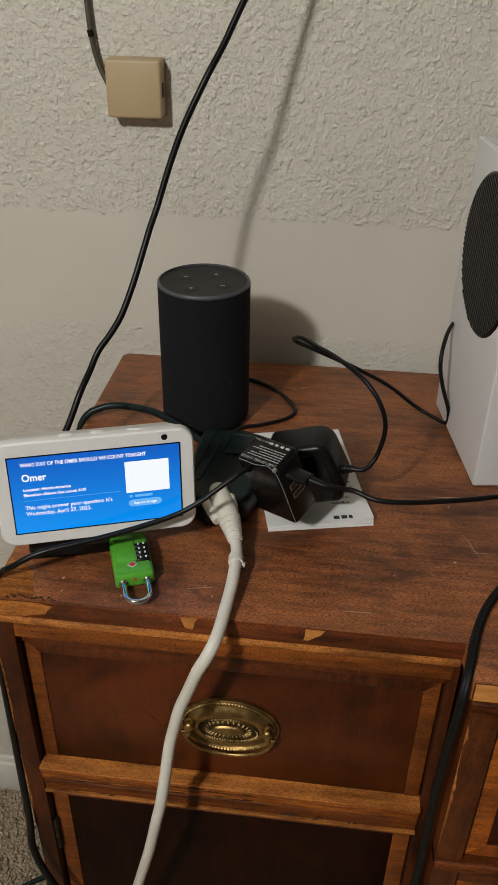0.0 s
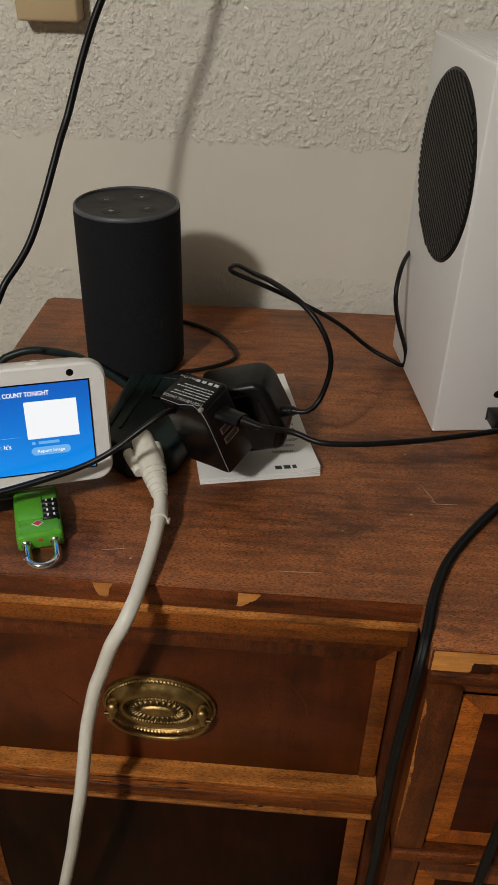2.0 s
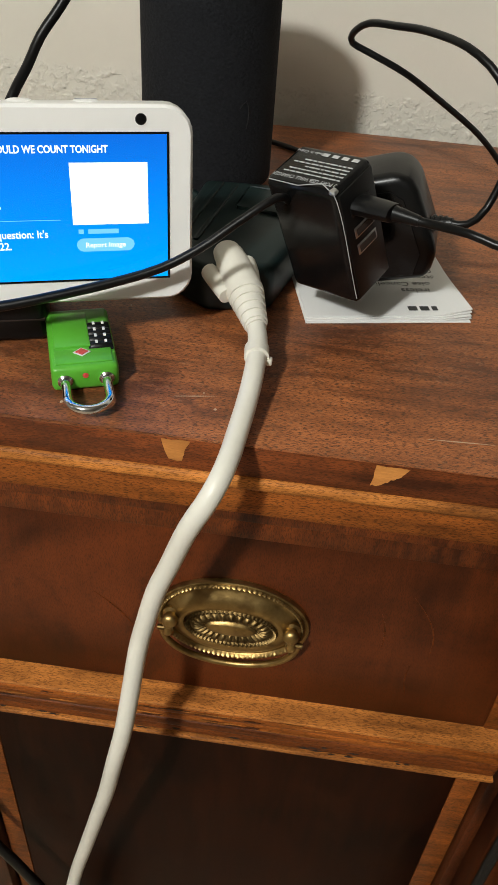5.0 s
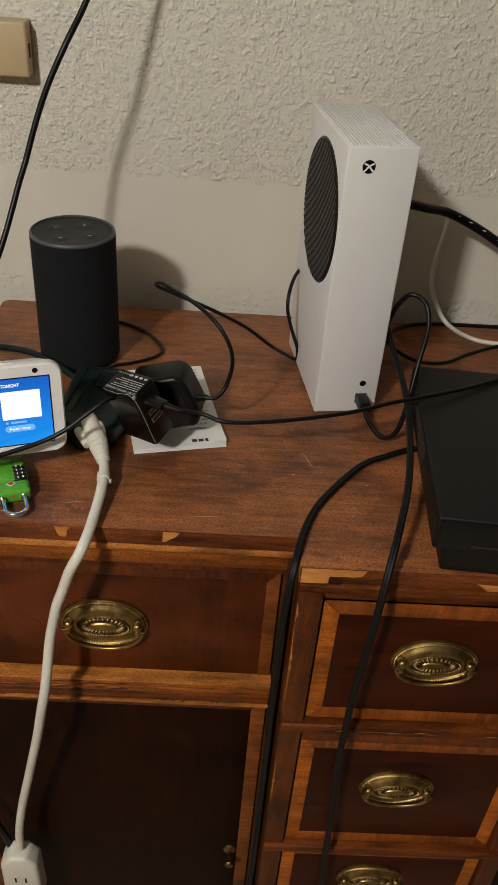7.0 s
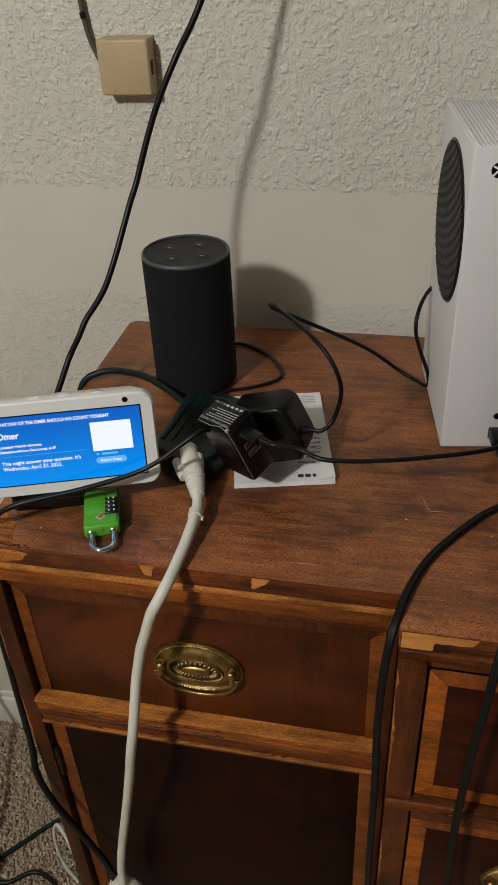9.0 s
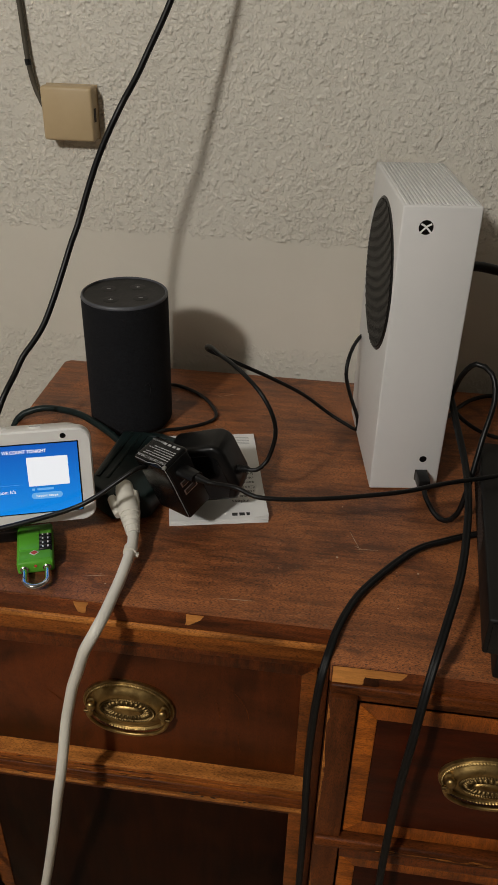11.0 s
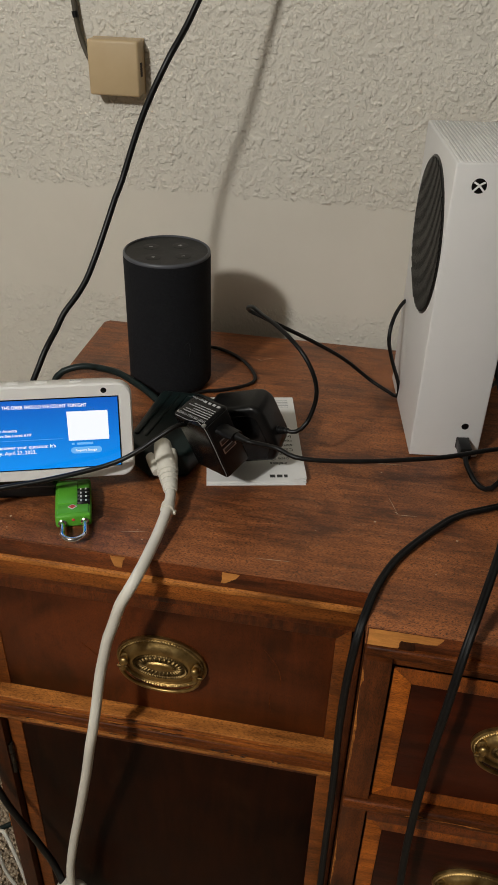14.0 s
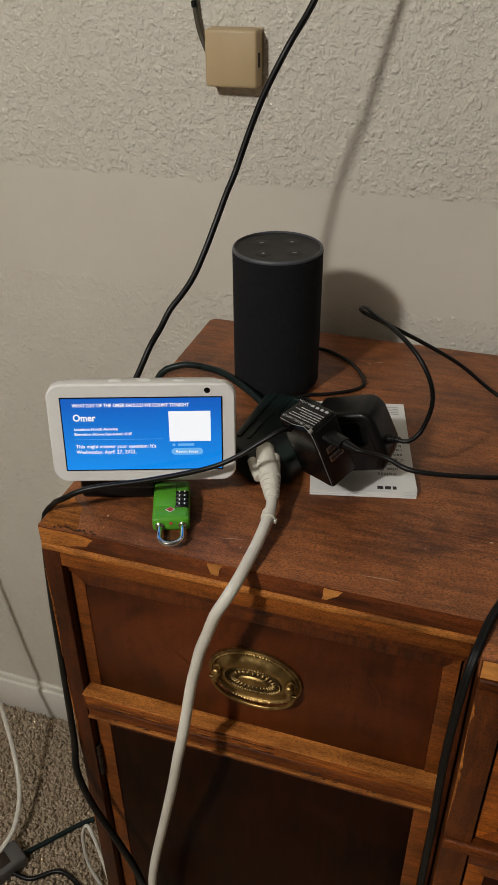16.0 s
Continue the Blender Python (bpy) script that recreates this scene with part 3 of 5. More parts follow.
def sideboard():
    s = thing("sideboard", Matrix.Identity(4), "worn antique mahogany breakfront sideboard with oval brass pulls", "sideboard")
    XL, XS, XR = -0.157, 0.199, 0.478      # left end, step, second step
    XE = XR + (XS - XL)
    yf, ys, yt = 0.0, -0.043, -0.0355       # front of the wings, drawer base of the middle, its top's edge
    # top with its breakfront outline
    outline = [(XL + 0.006, 0.417), (XL, 0.411), (XL, yf), (XS, yf), (XS, yt), (XR, yt), (XR, yf), (XE, yf), (XE, 0.417)]
    part("top", prism(outline, T - 0.0195, T, 0.0012), M_TOP, s, "scuffed red-brown mahogany top")
    # veneered edge faces, set a hair proud of the slab
    for x0, x1, y in ((XL + 0.001, XS - 0.001, yf), (XS + 0.001, XR - 0.001, yt), (XR + 0.001, XE - 0.001, yf)):
        mid = y == yt
        part("edge_veneer", boxm(x0, x1, y - 0.0008, y + 0.002, T - 0.0172, T - 0.0012, 0.0003), M_EDGE, s, "brown edge veneer")
        bm = boxm(x0, x1, y - (0.0042 if mid else 0.0026), y + 0.012, T - (0.0275 if mid else 0.0245), T - 0.0175, 0.0024, 3)
        part("bead", bm, M_RAIL if mid else M_WORN, s, "worn bead moulding under the top")
        # near-black strip: shade under the bead put in as colour
        part("bead_shade_strip", boxm(x0 + 0.002, x1 - 0.002, y + 0.004, y + 0.012, T - 0.0275, T - 0.0240), M_DARK, s, smooth=False)
        part("frieze", boxm(x0 + 0.012, x1 - 0.004, y + (0.0005 if mid else 0.003), y + 0.02, T - 0.037 if mid else T - 0.0438, T - 0.0262, 0.0008), M_RAIL if mid else M_FRIEZE, s, "golden-brown upper rail with dark pores")
        if not mid:
            part("frieze", boxm(x0 + 0.012, x1 - 0.004, y + 0.0095, y + 0.02, T - 0.0556, T - 0.0442, 0.0008), M_BAND_RED, s, "red-brown strip over the drawer")
    # carcass
    part("carcass", boxm(XL + 0.012, XE - 0.012, 0.032, 0.410, 0.06, T - 0.0195), M_STILE, s, smooth=False)
    part("carcass", boxm(XS + 0.004, XR - 0.004, ys + 0.022, 0.032, 0.06, T - 0.0195), M_STILE, s, smooth=False)
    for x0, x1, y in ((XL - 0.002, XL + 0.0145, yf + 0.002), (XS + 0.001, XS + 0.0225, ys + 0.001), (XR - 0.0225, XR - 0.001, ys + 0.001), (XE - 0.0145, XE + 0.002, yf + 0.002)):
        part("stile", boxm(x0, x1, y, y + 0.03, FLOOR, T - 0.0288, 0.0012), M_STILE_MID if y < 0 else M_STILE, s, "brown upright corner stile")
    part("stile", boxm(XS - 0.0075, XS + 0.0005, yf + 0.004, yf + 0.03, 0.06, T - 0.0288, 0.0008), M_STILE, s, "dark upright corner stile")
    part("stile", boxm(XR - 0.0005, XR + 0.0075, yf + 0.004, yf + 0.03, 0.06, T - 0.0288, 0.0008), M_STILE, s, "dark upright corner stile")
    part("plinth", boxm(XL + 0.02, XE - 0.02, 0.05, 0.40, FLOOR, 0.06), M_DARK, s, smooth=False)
    # wings: a drawer over a door
    for mirror in (False, True):
        def X(x):
            return (XL + XE) - x if mirror else x
        a, b = sorted((X(-0.141), X(0.1900)))
        d = front(s, "drawer", a, b, T - 0.2005, T - 0.0560, 0.012, 0.0125, "mahogany drawer with lighter crossbanding", M_BANDV_LEFT, M_BAND_RED, M_PANEL, bottom=False)
        pull(d, (a + b) / 2 + (0.0016 if not mirror else -0.0016), 0.012, T - 0.1317, 0.084, 0.063)
        a2, b2 = sorted((X(-0.142), X(0.1915)))
        for zt, zb, yy, mt, lb in ((0.2008, 0.2030, -0.0030, M_WORN, "pale rubbed upper edge of the rail"), (0.2031, 0.2100, -0.0027, M_GOLD, "golden rounded rail under the drawer"), (0.2100, 0.2113, 0.0020, M_DARK, ""), (0.2113, 0.2190, -0.0010, M_GOLD, "worn golden strip of the rail"),
                                   (0.2190, 0.2205, 0.0020, M_DARK, ""), (0.2205, 0.2278, 0.0000, M_RAIL, "brown worn strip of the rail"), (0.2280, 0.2360, 0.0015, M_RAIL, "splintered lower lip of the rail"), (0.2362, 0.2395, -0.0005, M_WORN, "thin pale bead of the rail")):
            if mt is M_DARK:
                part("rail_groove", boxm(a2 + 0.001, b2 - 0.001, yy, 0.03, T - zb, T - zt), mt, s, smooth=False)
            else:
                part("drawer_rail", boxm(a2, b2, yy, 0.03, T - zb, T - zt, min(0.0022, (zb - zt) * 0.35), 3), mt, s, lb)
        d = front(s, "door", a, b, 0.075, T - 0.2440, 0.012, 0.0150, "cupboard door, dark panel deepened by painted shade, with lighter crossbanding", M_BANDV_LEFT, M_BAND_RED, M_PANEL_SHADED)
        hx = X(-0.1425)
        for hz in (T - 0.315, 0.18):
            part("hinge", joined(*[moved(lathe([(0, 0), (.0032, 0), (.0036, .002), (.0036, .013), (.0032, .015), (0, .015)], 14), Matrix.Translation((hx, 0.008, hz - 0.024 + 0.016 * k))) for k in range(3)]), M_IRON, d, "dark iron knuckle hinge")
        kx = X(0.166)
        bm = lathe([(0, .0035), (.003, .0035), (.0045, .0025), (.0075, .002), (.008, 0)], 28)
        part("escutcheon", moved(bm, Matrix.Translation((kx, 0.012, T - 0.545)) @ Matrix.Rotation(radians(90), 4, "X")), M_BRASS, d, "small round brass key plate")
        bm = tube([(kx, 0.010, T - 0.545), (kx, -0.008, T - 0.545)], 0.0018, 10)
        part("key_stub", joined(bm, moved(lathe([(0, -.001), (.005, -.001), (.006, .001), (.005, .003), (0, .003)], 20), Matrix.Translation((kx, -0.007, T - 0.545)) @ Matrix.Rotation(radians(90), 4, "X"))), M_BRASS_DK, d, "small brass key in the lock")
    # middle: a stack of four drawers
    cx = (XS + XR) / 2 - 0.007
    for z0, z1, hz in ((T - 0.1985, T - 0.0385, T - 0.1075), (T - 0.423, T - 0.234, T - 0.3115), (T - 0.622, T - 0.441, T - 0.502), (0.085, T - 0.640, 0.17)):
        d = front(s, "drawer", XS + 0.0245, XR - 0.0245, z0, z1, ys + 0.007, 0.0150, "dark mahogany drawer with amber crossbanding", M_BANDV, M_BAND_AMBER, M_PANEL_RED)
        pull(d, cx, ys + 0.007, hz, 0.079, 0.053)
        part("drawer_rail", boxm(XS + 0.001, XR - 0.001, ys - 0.003, ys + 0.02, z0 - 0.0145, z0 - 0.0015, 0.003, 3), M_RAIL, s, "scuffed moulded rail between drawers")
        part("drawer_rail", boxm(XS + 0.023, XR - 0.023, ys + 0.002, ys + 0.02, z0 - 0.019, z0 - 0.0148, 0.001, 2), M_WORN, s, "worn lower lip of the rail")
    part("drawer_rail", boxm(XS + 0.0235, XR - 0.0235, ys + 0.003, ys + 0.02, T - 0.2335, T - 0.2180, 0.002), M_BAND_RED, s, "scuffed rail")
    # wear: flakes of bare wood
    rnd = random.Random(11)
    for x, y, spans in ((XS + 0.0012, ys + 0.0010, ((T - 0.185, T - 0.062), (T - 0.060, T - 0.036), (T - 0.36, T - 0.25))), (XL - 0.0018, yf + 0.0020, ((T - 0.30, T - 0.19), (T - 0.16, T - 0.05), (T - 0.44, T - 0.36)))):
        for z0, z1 in spans:
            k = 26
            inner = [(x + 0.0003 + 0.0019 * math.sin(math.pi * i / k) ** 2 * rnd.uniform(0.55, 1.2), z0 + (z1 - z0) * i / k) for i in range(k + 1)]
            scrap(s, [(x, z0)] + inner + [(x, z1)], "y", y, M_WORN, 0.0003, "worn_edge", "pale rubbed edge of the stile")
    for z0, x0, x1, y in ((T - 0.2010, -0.135, 0.18, -0.0031), (T - 0.2120, -0.135, 0.18, -0.0011), (T - 0.2025, 0.205, 0.47, ys - 0.0031)):
        for _ in range(14):
            x, ln, h_ = rnd.uniform(x0, x1 - 0.03), rnd.uniform(0.008, 0.032), rnd.uniform(0.0005, 0.0013)
            z = z0 - rnd.uniform(0.002, 0.005)
            scrap(s, ragged([(x, z), (x + ln * .3, z + h_), (x + ln, z + h_ * .4), (x + ln * .6, z - h_ * .4)], rnd, 0.0003, 2), "y", y, M_WORN if rnd.random() < .6 else M_STILE, 0.0003, "worn_streak", "worn streak along the rail")
    for x, z, ln, an, bow_ in ((0.118, T - 0.096, 0.050, -1.25, 0.006), (0.104, T - 0.112, 0.030, -1.45, 0.002), (0.126, T - 0.150, 0.030, -1.5, -0.002), (-0.05, T - 0.125, 0.035, -0.9, 0.003)):
        up_, dn = [], []
        for i in range(9):
            f = i / 8
            px, pz = x + ln * f * math.cos(an) + bow_ * math.sin(math.pi * f), z + ln * f * math.sin(an)
            w = 0.00042 * math.sin(math.pi * f) + 0.00005
            up_.append((px - w, pz))
            dn.append((px + w, pz))
        scrap(s, up_ + dn[::-1], "y", 0.0119, M_RAIL, 0.0002, "scratch", "faint scratch in the drawer veneer")
    scrap(s, ragged([(-0.0090, T - 0.0013), (-0.0058, T - 0.0120), (0.0002, T - 0.0125), (0.0012, T - 0.0065), (0.0036, T - 0.0013)], rnd, 0.0005), "y", yf - 0.0008, M_RAW)
    scrap(s, ragged([(0.0834, T - 0.0013), (0.0822, T - 0.0130), (0.0866, T - 0.0120), (0.0905, T - 0.0085), (0.0945, T - 0.0065), (0.0975, T - 0.0018)], rnd, 0.0007), "y", yf - 0.0008, M_RAW)
    scrap(s, ragged([(XL + 0.002, 0.002), (XL + 0.002, 0.045), (XL + 0.012, 0.042), (XL + 0.026, 0.030), (XL + 0.034, 0.0015)], rnd, 0.0016), "z", T, M_WORN, 0.0003, label="pale bare wood at the worn front corner")
    scrap(s, ragged([(XL + 0.0015, T - 0.0015), (XL + 0.0015, T - 0.018), (XL + 0.020, T - 0.017), (XL + 0.044, T - 0.012), (XL + 0.05, T - 0.004), (XL + 0.036, T - 0.0015)], rnd, 0.0008), "y", yf - 0.0008, M_WORN, label="pale bare wood at the worn front corner")
    x = XL + 0.014
    while x < XL + 0.050:
        ln, dp = rnd.uniform(0.0015, 0.0055), rnd.uniform(0.0008, 0.0032)
        yo = rnd.uniform(-0.0002, 0.0040)
        scrap(s, ragged([(x, yo), (x + ln * .3, yo + dp), (x + ln * .8, yo + dp * .7), (x + ln, yo + .0002)], rnd, 0.0004), "z", T + 0.0003, M_STILE if rnd.random() < .6 else M_DARK, 0.0002, "splinter_gap", "dark splintered edge")
        x += ln * rnd.uniform(.5, 1.1)
    scrap(s, ragged([(XS + 0.002, T - 0.0015), (XS + 0.002, T - 0.018), (XS + 0.026, T - 0.017), (XS + 0.030, T - 0.010), (XS + 0.052, T - 0.008), (XS + 0.056, T - 0.0015)], rnd, 0.0007), "y", yt - 0.0008, M_RAW)
    scrap(s, ragged([(XS + 0.024, T - 0.018), (XS + 0.026, T - 0.009), (XS + 0.036, T - 0.010), (XS + 0.036, T - 0.018)], rnd, 0.0008), "y", yt - 0.0012, M_STILE, name="torn_veneer", label="dark torn veneer")
    scrap(s, ragged([(XS + 0.15, T - 0.010), (XS + 0.16, T - 0.018), (XS + 0.185, T - 0.018), (XS + 0.19, T - 0.011)], rnd, 0.0007), "y", yt - 0.0008, M_RAW)
    for k in range(16):
        x, z = rnd.uniform(0.02, 0.18) if k < 11 else rnd.uniform(-0.13, 0.02), T - rnd.uniform(0.2300, 0.2360)
        ln, hh = rnd.uniform(0.003, 0.010), rnd.uniform(0.0004, 0.0011)
        scrap(s, ragged([(x, z), (x + ln * .5, z + hh), (x + ln, z), (x + ln * .5, z - hh)], rnd, 0.0003, 2), "y", 0.0015, M_DARK, 0.0003, "split", "dark split in the worn rail")
    # pale specks and scratches on the top
    for _ in range(34):
        x, y = rnd.uniform(-0.14, 0.44), rnd.uniform(0.006, 0.30)
        r = rnd.choice((0.0004, 0.0005, 0.0007, 0.0011))
        scrap(s, [(x + r * rnd.uniform(.6, 1.4) * math.cos(t), y + r * rnd.uniform(.6, 1.4) * math.sin(t)) for t in (0, 1.2, 2.5, 3.8, 5.1)], "z", T, M_SCRATCH, 0.0002, "speck", "pale speck on the top")
    for x, y, ln, an in ((0.2125, 0.112, 0.024, 1.95), (0.2240, 0.1005, 0.018, 0.08), (0.2155, 0.1025, 0.006, -0.6), (0.20, 0.175, 0.045, 0.10), (0.06, 0.36, 0.012, 0.5), (0.05, 0.355, 0.010, -0.6), (0.12, 0.02, 0.03, 0.05), (0.0, 0.03, 0.02, 0.2)):
        w = 0.0003
        dx, dy = ln / 2 * math.cos(an), ln / 2 * math.sin(an)
        nx, ny = -w * math.sin(an), w * math.cos(an)
        scrap(s, [(x - dx, y - dy), (x + nx, y + ny), (x + dx, y + dy), (x - nx, y - ny)], "z", T, M_SCRATCH, 0.00015, "scratch", "pale scratch on the top")
    return s


sideboard()


# ---- things on the sideboard ----
def smart_speaker():
    s = thing("smart_speaker", pose(-0.0372, 0.2885, T, 0, 0, 20), "charcoal fabric-covered cylindrical smart speaker with grey ring", "speaker")
    R, H = 0.044, 0.148
    part("base", lathe([(0, 0), (R - .004, 0), (R - .003, .003), (R - .003, .005), (0, .005)]), M_BLACK, s)
    prof = [(R - .002, .004), (R - .0005, .0052), (R, .007)] + [(R, .007 + (H - .019) * k / 12) for k in range(1, 13)] + [(R, H - .0035)]
    part("fabric_sleeve", lathe(prof + [(R - .003, H - .0035)], 96), M_FABRIC, s, "charcoal woven fabric sleeve")
    part("light_ring", lathe([(R - .001, H - .0045), (R - .0002, H - .0034), (R - .0002, H - .002), (R - .0006, H - .0008), (R - .0018, H), (R - .0026, H - .0006), (R - .003, H - .003)], 96), M_RING, s, "grey translucent ring round the rim")
    part("top_plate", lathe([(0, H - .0022), (R - .006, H - .0022), (R - .0030, H - .0016), (R - .0030, H - .006)], 96), M_SPKTOP, s, "matt black top with four buttons")
    for k in range(4):
        a = radians(45 + 90 * k)
        x, y = 0.021 * math.cos(a), 0.021 * math.sin(a)
        part("button", moved(lathe([(0, .0002), (.0065, .0002), (.0078, .0001), (.0082, 0), (.0082, -.001)], 28), Matrix.Translation((x, y, H - .0021))), M_SPKTOP, s)
        bm = boxm(-.002, .002, -.0004, .0004, 0, .0002) if k % 2 else joined(boxm(-.002, .002, -.0004, .0004, 0, .0002), boxm(-.0004, .0004, -.002, .002, 0, .00025))
        part("button_mark", moved(bm, Matrix.Translation((x, y, H - .0019))), M_LABEL, s, "pale button symbol")
    # faint sewn seam on the sleeve
    pts = [((R + .0003) * math.cos(radians(a)), (R + .0003) * math.sin(radians(a)), z) for a, z in ((-75, .060), (-69, .064), (-66, .056), (-68, .047))]
    part("seam", tube(pts, .0003, 6), M_SPKTOP, s, "small loose thread")


smart_speaker()


def smart_display():
    D = pose(-0.0800, 0.0525, 0.9850, -6.5, 0.7, 19.5)
    s = thing("smart_display", D, "white smart display with a lit blue screen, leaning back", "smart display")
    w, h = 0.148, 0.086
    # white shell: rounded front plate tapering to a smaller back
    bm = bmesh.new()

    def ring(hw, hh, r, y, z0=0.0):
        out = []
        for cx, cz, a0 in ((1, 1, 0), (-1, 1, 90), (-1, -1, 180), (1, -1, 270)):
            for k in range(7):
                a = radians(a0 + 15 * k)
                out.append(bm.verts.new((cx * (hw - r) + r * math.cos(a), y, z0 + cz * (hh - r) + r * math.sin(a))))
        return out
    rings = [ring(w / 2 - .0012, h / 2 - .0012, .011, 0), ring(w / 2, h / 2, .012, .0015), ring(w / 2, h / 2, .012, .009), ring(w / 2 - .001, h / 2 - .0015, .012, .012),
             ring(w / 2 - .006, h / 2 - .006, .014, .030, -.001), ring(w / 2 - .016, h / 2 - .020, .014, .055, -.013), ring(w / 2 - .022, h / 2 - .030, .010, .068, -.021)]
    for a, b in zip(rings, rings[1:]):
        for i in range(28):
            j = (i + 1) % 28
            bm.faces.new((a[i], a[j], b[j], b[i]))
    bm.faces.new(rings[0])
    bm.faces.new(rings[-1][::-1])
    part("shell", bm, M_WHITE, s, "white plastic shell")
    scr = part("screen", boxm(-.0625, .0625, -.0006, .0010, -.0315, .0315, .0003), M_SCREEN, s, "lit blue screen with white writing", smooth=False)
    rim = joined(boxm(-.0634, .0634, -.0004, .001, .0315, .0324), boxm(-.0634, .0634, -.0004, .001, -.0324, -.0315), boxm(-.0634, -.0625, -.0004, .001, -.0315, .0315), boxm(.0625, .0634, -.0004, .001, -.0315, .0315))
    part("screen_border", rim, M_GLOSSBLACK, s, "thin black border of the screen", smooth=False)
    part("lens", moved(lathe([(0, .0006), (.0013, .0006), (.0021, .0004), (.0024, 0)], 28), Matrix.Translation((.0518, 0, .0374)) @ Matrix.Rotation(radians(90), 4, "X")), M_GLOSSBLACK, s, "small round black camera lens")
    for x in (-.020, .003, .030):
        part("button", moved(lathe([(0, .0006), (.004, .0006), (.0052, .0002), (.0055, -.001)], 24, 1.0, .6), Matrix.Translation((x, .0085, h / 2))), M_WHITE, s)
    part("mute_mark", boxm(.0255, .0345, .0078, .0092, h / 2 + .0006, h / 2 + .0009), M_GREYINK, s)
    # what the screen shows
    up = Matrix.Translation((0, -.0007, 0)) @ Matrix.Rotation(radians(90), 4, "X")

    def at(u, v):
        return up @ Matrix.Translation((-.0625 + .125 * u, .0315 - .063 * v, 0))
    for text, u, v, wd, ht in (("WHAT DAY OF THE OMER SHOULD WE COUNT TONIGHT", .068, .115, .0915, .0030), ("Omer", .068, .305, .0178, .0058), ("Location: North America", .068, .435, .0345, .0024),
                               ("Elevation Above Sea Level: 610'", .068, .505, .0455, .0024), ("This might answer your question: It's", .068, .685, .0640, .0033), ("Wednesday, April 27, 2022.", .068, .765, .0480, .0033)):
        lettering(text, wd, ht, M_GLOW, scr, at(u, v), "screen_lettering", extrude_bold=.024 if v < .6 else .010)
    part("screen_picture", moved(prism([(0.0, 0), (.033, 0), (.033, .0265), (0, .0265)], 0, .0001, .0), at(.668, .60)), M_GLOW, scr, "bright white picture card", smooth=False)
    part("screen_rule", moved(boxm(0, .070, 0, .0002, 0, .0001), at(.068, .565)), M_PILL, scr, smooth=False)
    part("screen_source_mark", moved(joined(boxm(0, .0022, 0, .0020, 0, .0001), boxm(.0042, .0175, 0, .0020, 0, .0001)), at(.685, .665)), M_PILL, scr, smooth=False)
    bm = bmesh.new()
    vs = [bm.verts.new((.0030 * math.cos(radians(a)) + (0.0195 if -90 <= a < 90 else 0.0), .0030 * math.sin(radians(a)), .0001)) for a in (-90, -60, -30, 0, 30, 60, 89, 91, 120, 150, 180, 210, 240, 269)]
    bm.faces.new(vs)
    part("screen_button", moved(bm, at(.70, .745)), M_PILL, scr, "pale blue pill button", smooth=False)
    lettering("Report Image", .0175, .0022, M_GLOW, scr, up @ Matrix.Translation((-.0625 + .125 * .708, .0315 - .063 * .762, .00015)), "screen_lettering", extrude_bold=.01)


smart_display()


def power_brick():
    s = thing("power_brick", pose(-0.0985, 0.0665, T, 0, 0, 17), "flat black power brick beneath the display", "power adapter")
    part("case", boxm(-.045, .0185, -.012, .038, 0.0, .0262, .004, 3), M_BLACK, s)
    part("lip", boxm(-.044, .0175, -.0124, .0382, .012, .0128, .0002), M_DARK, s)


power_brick()


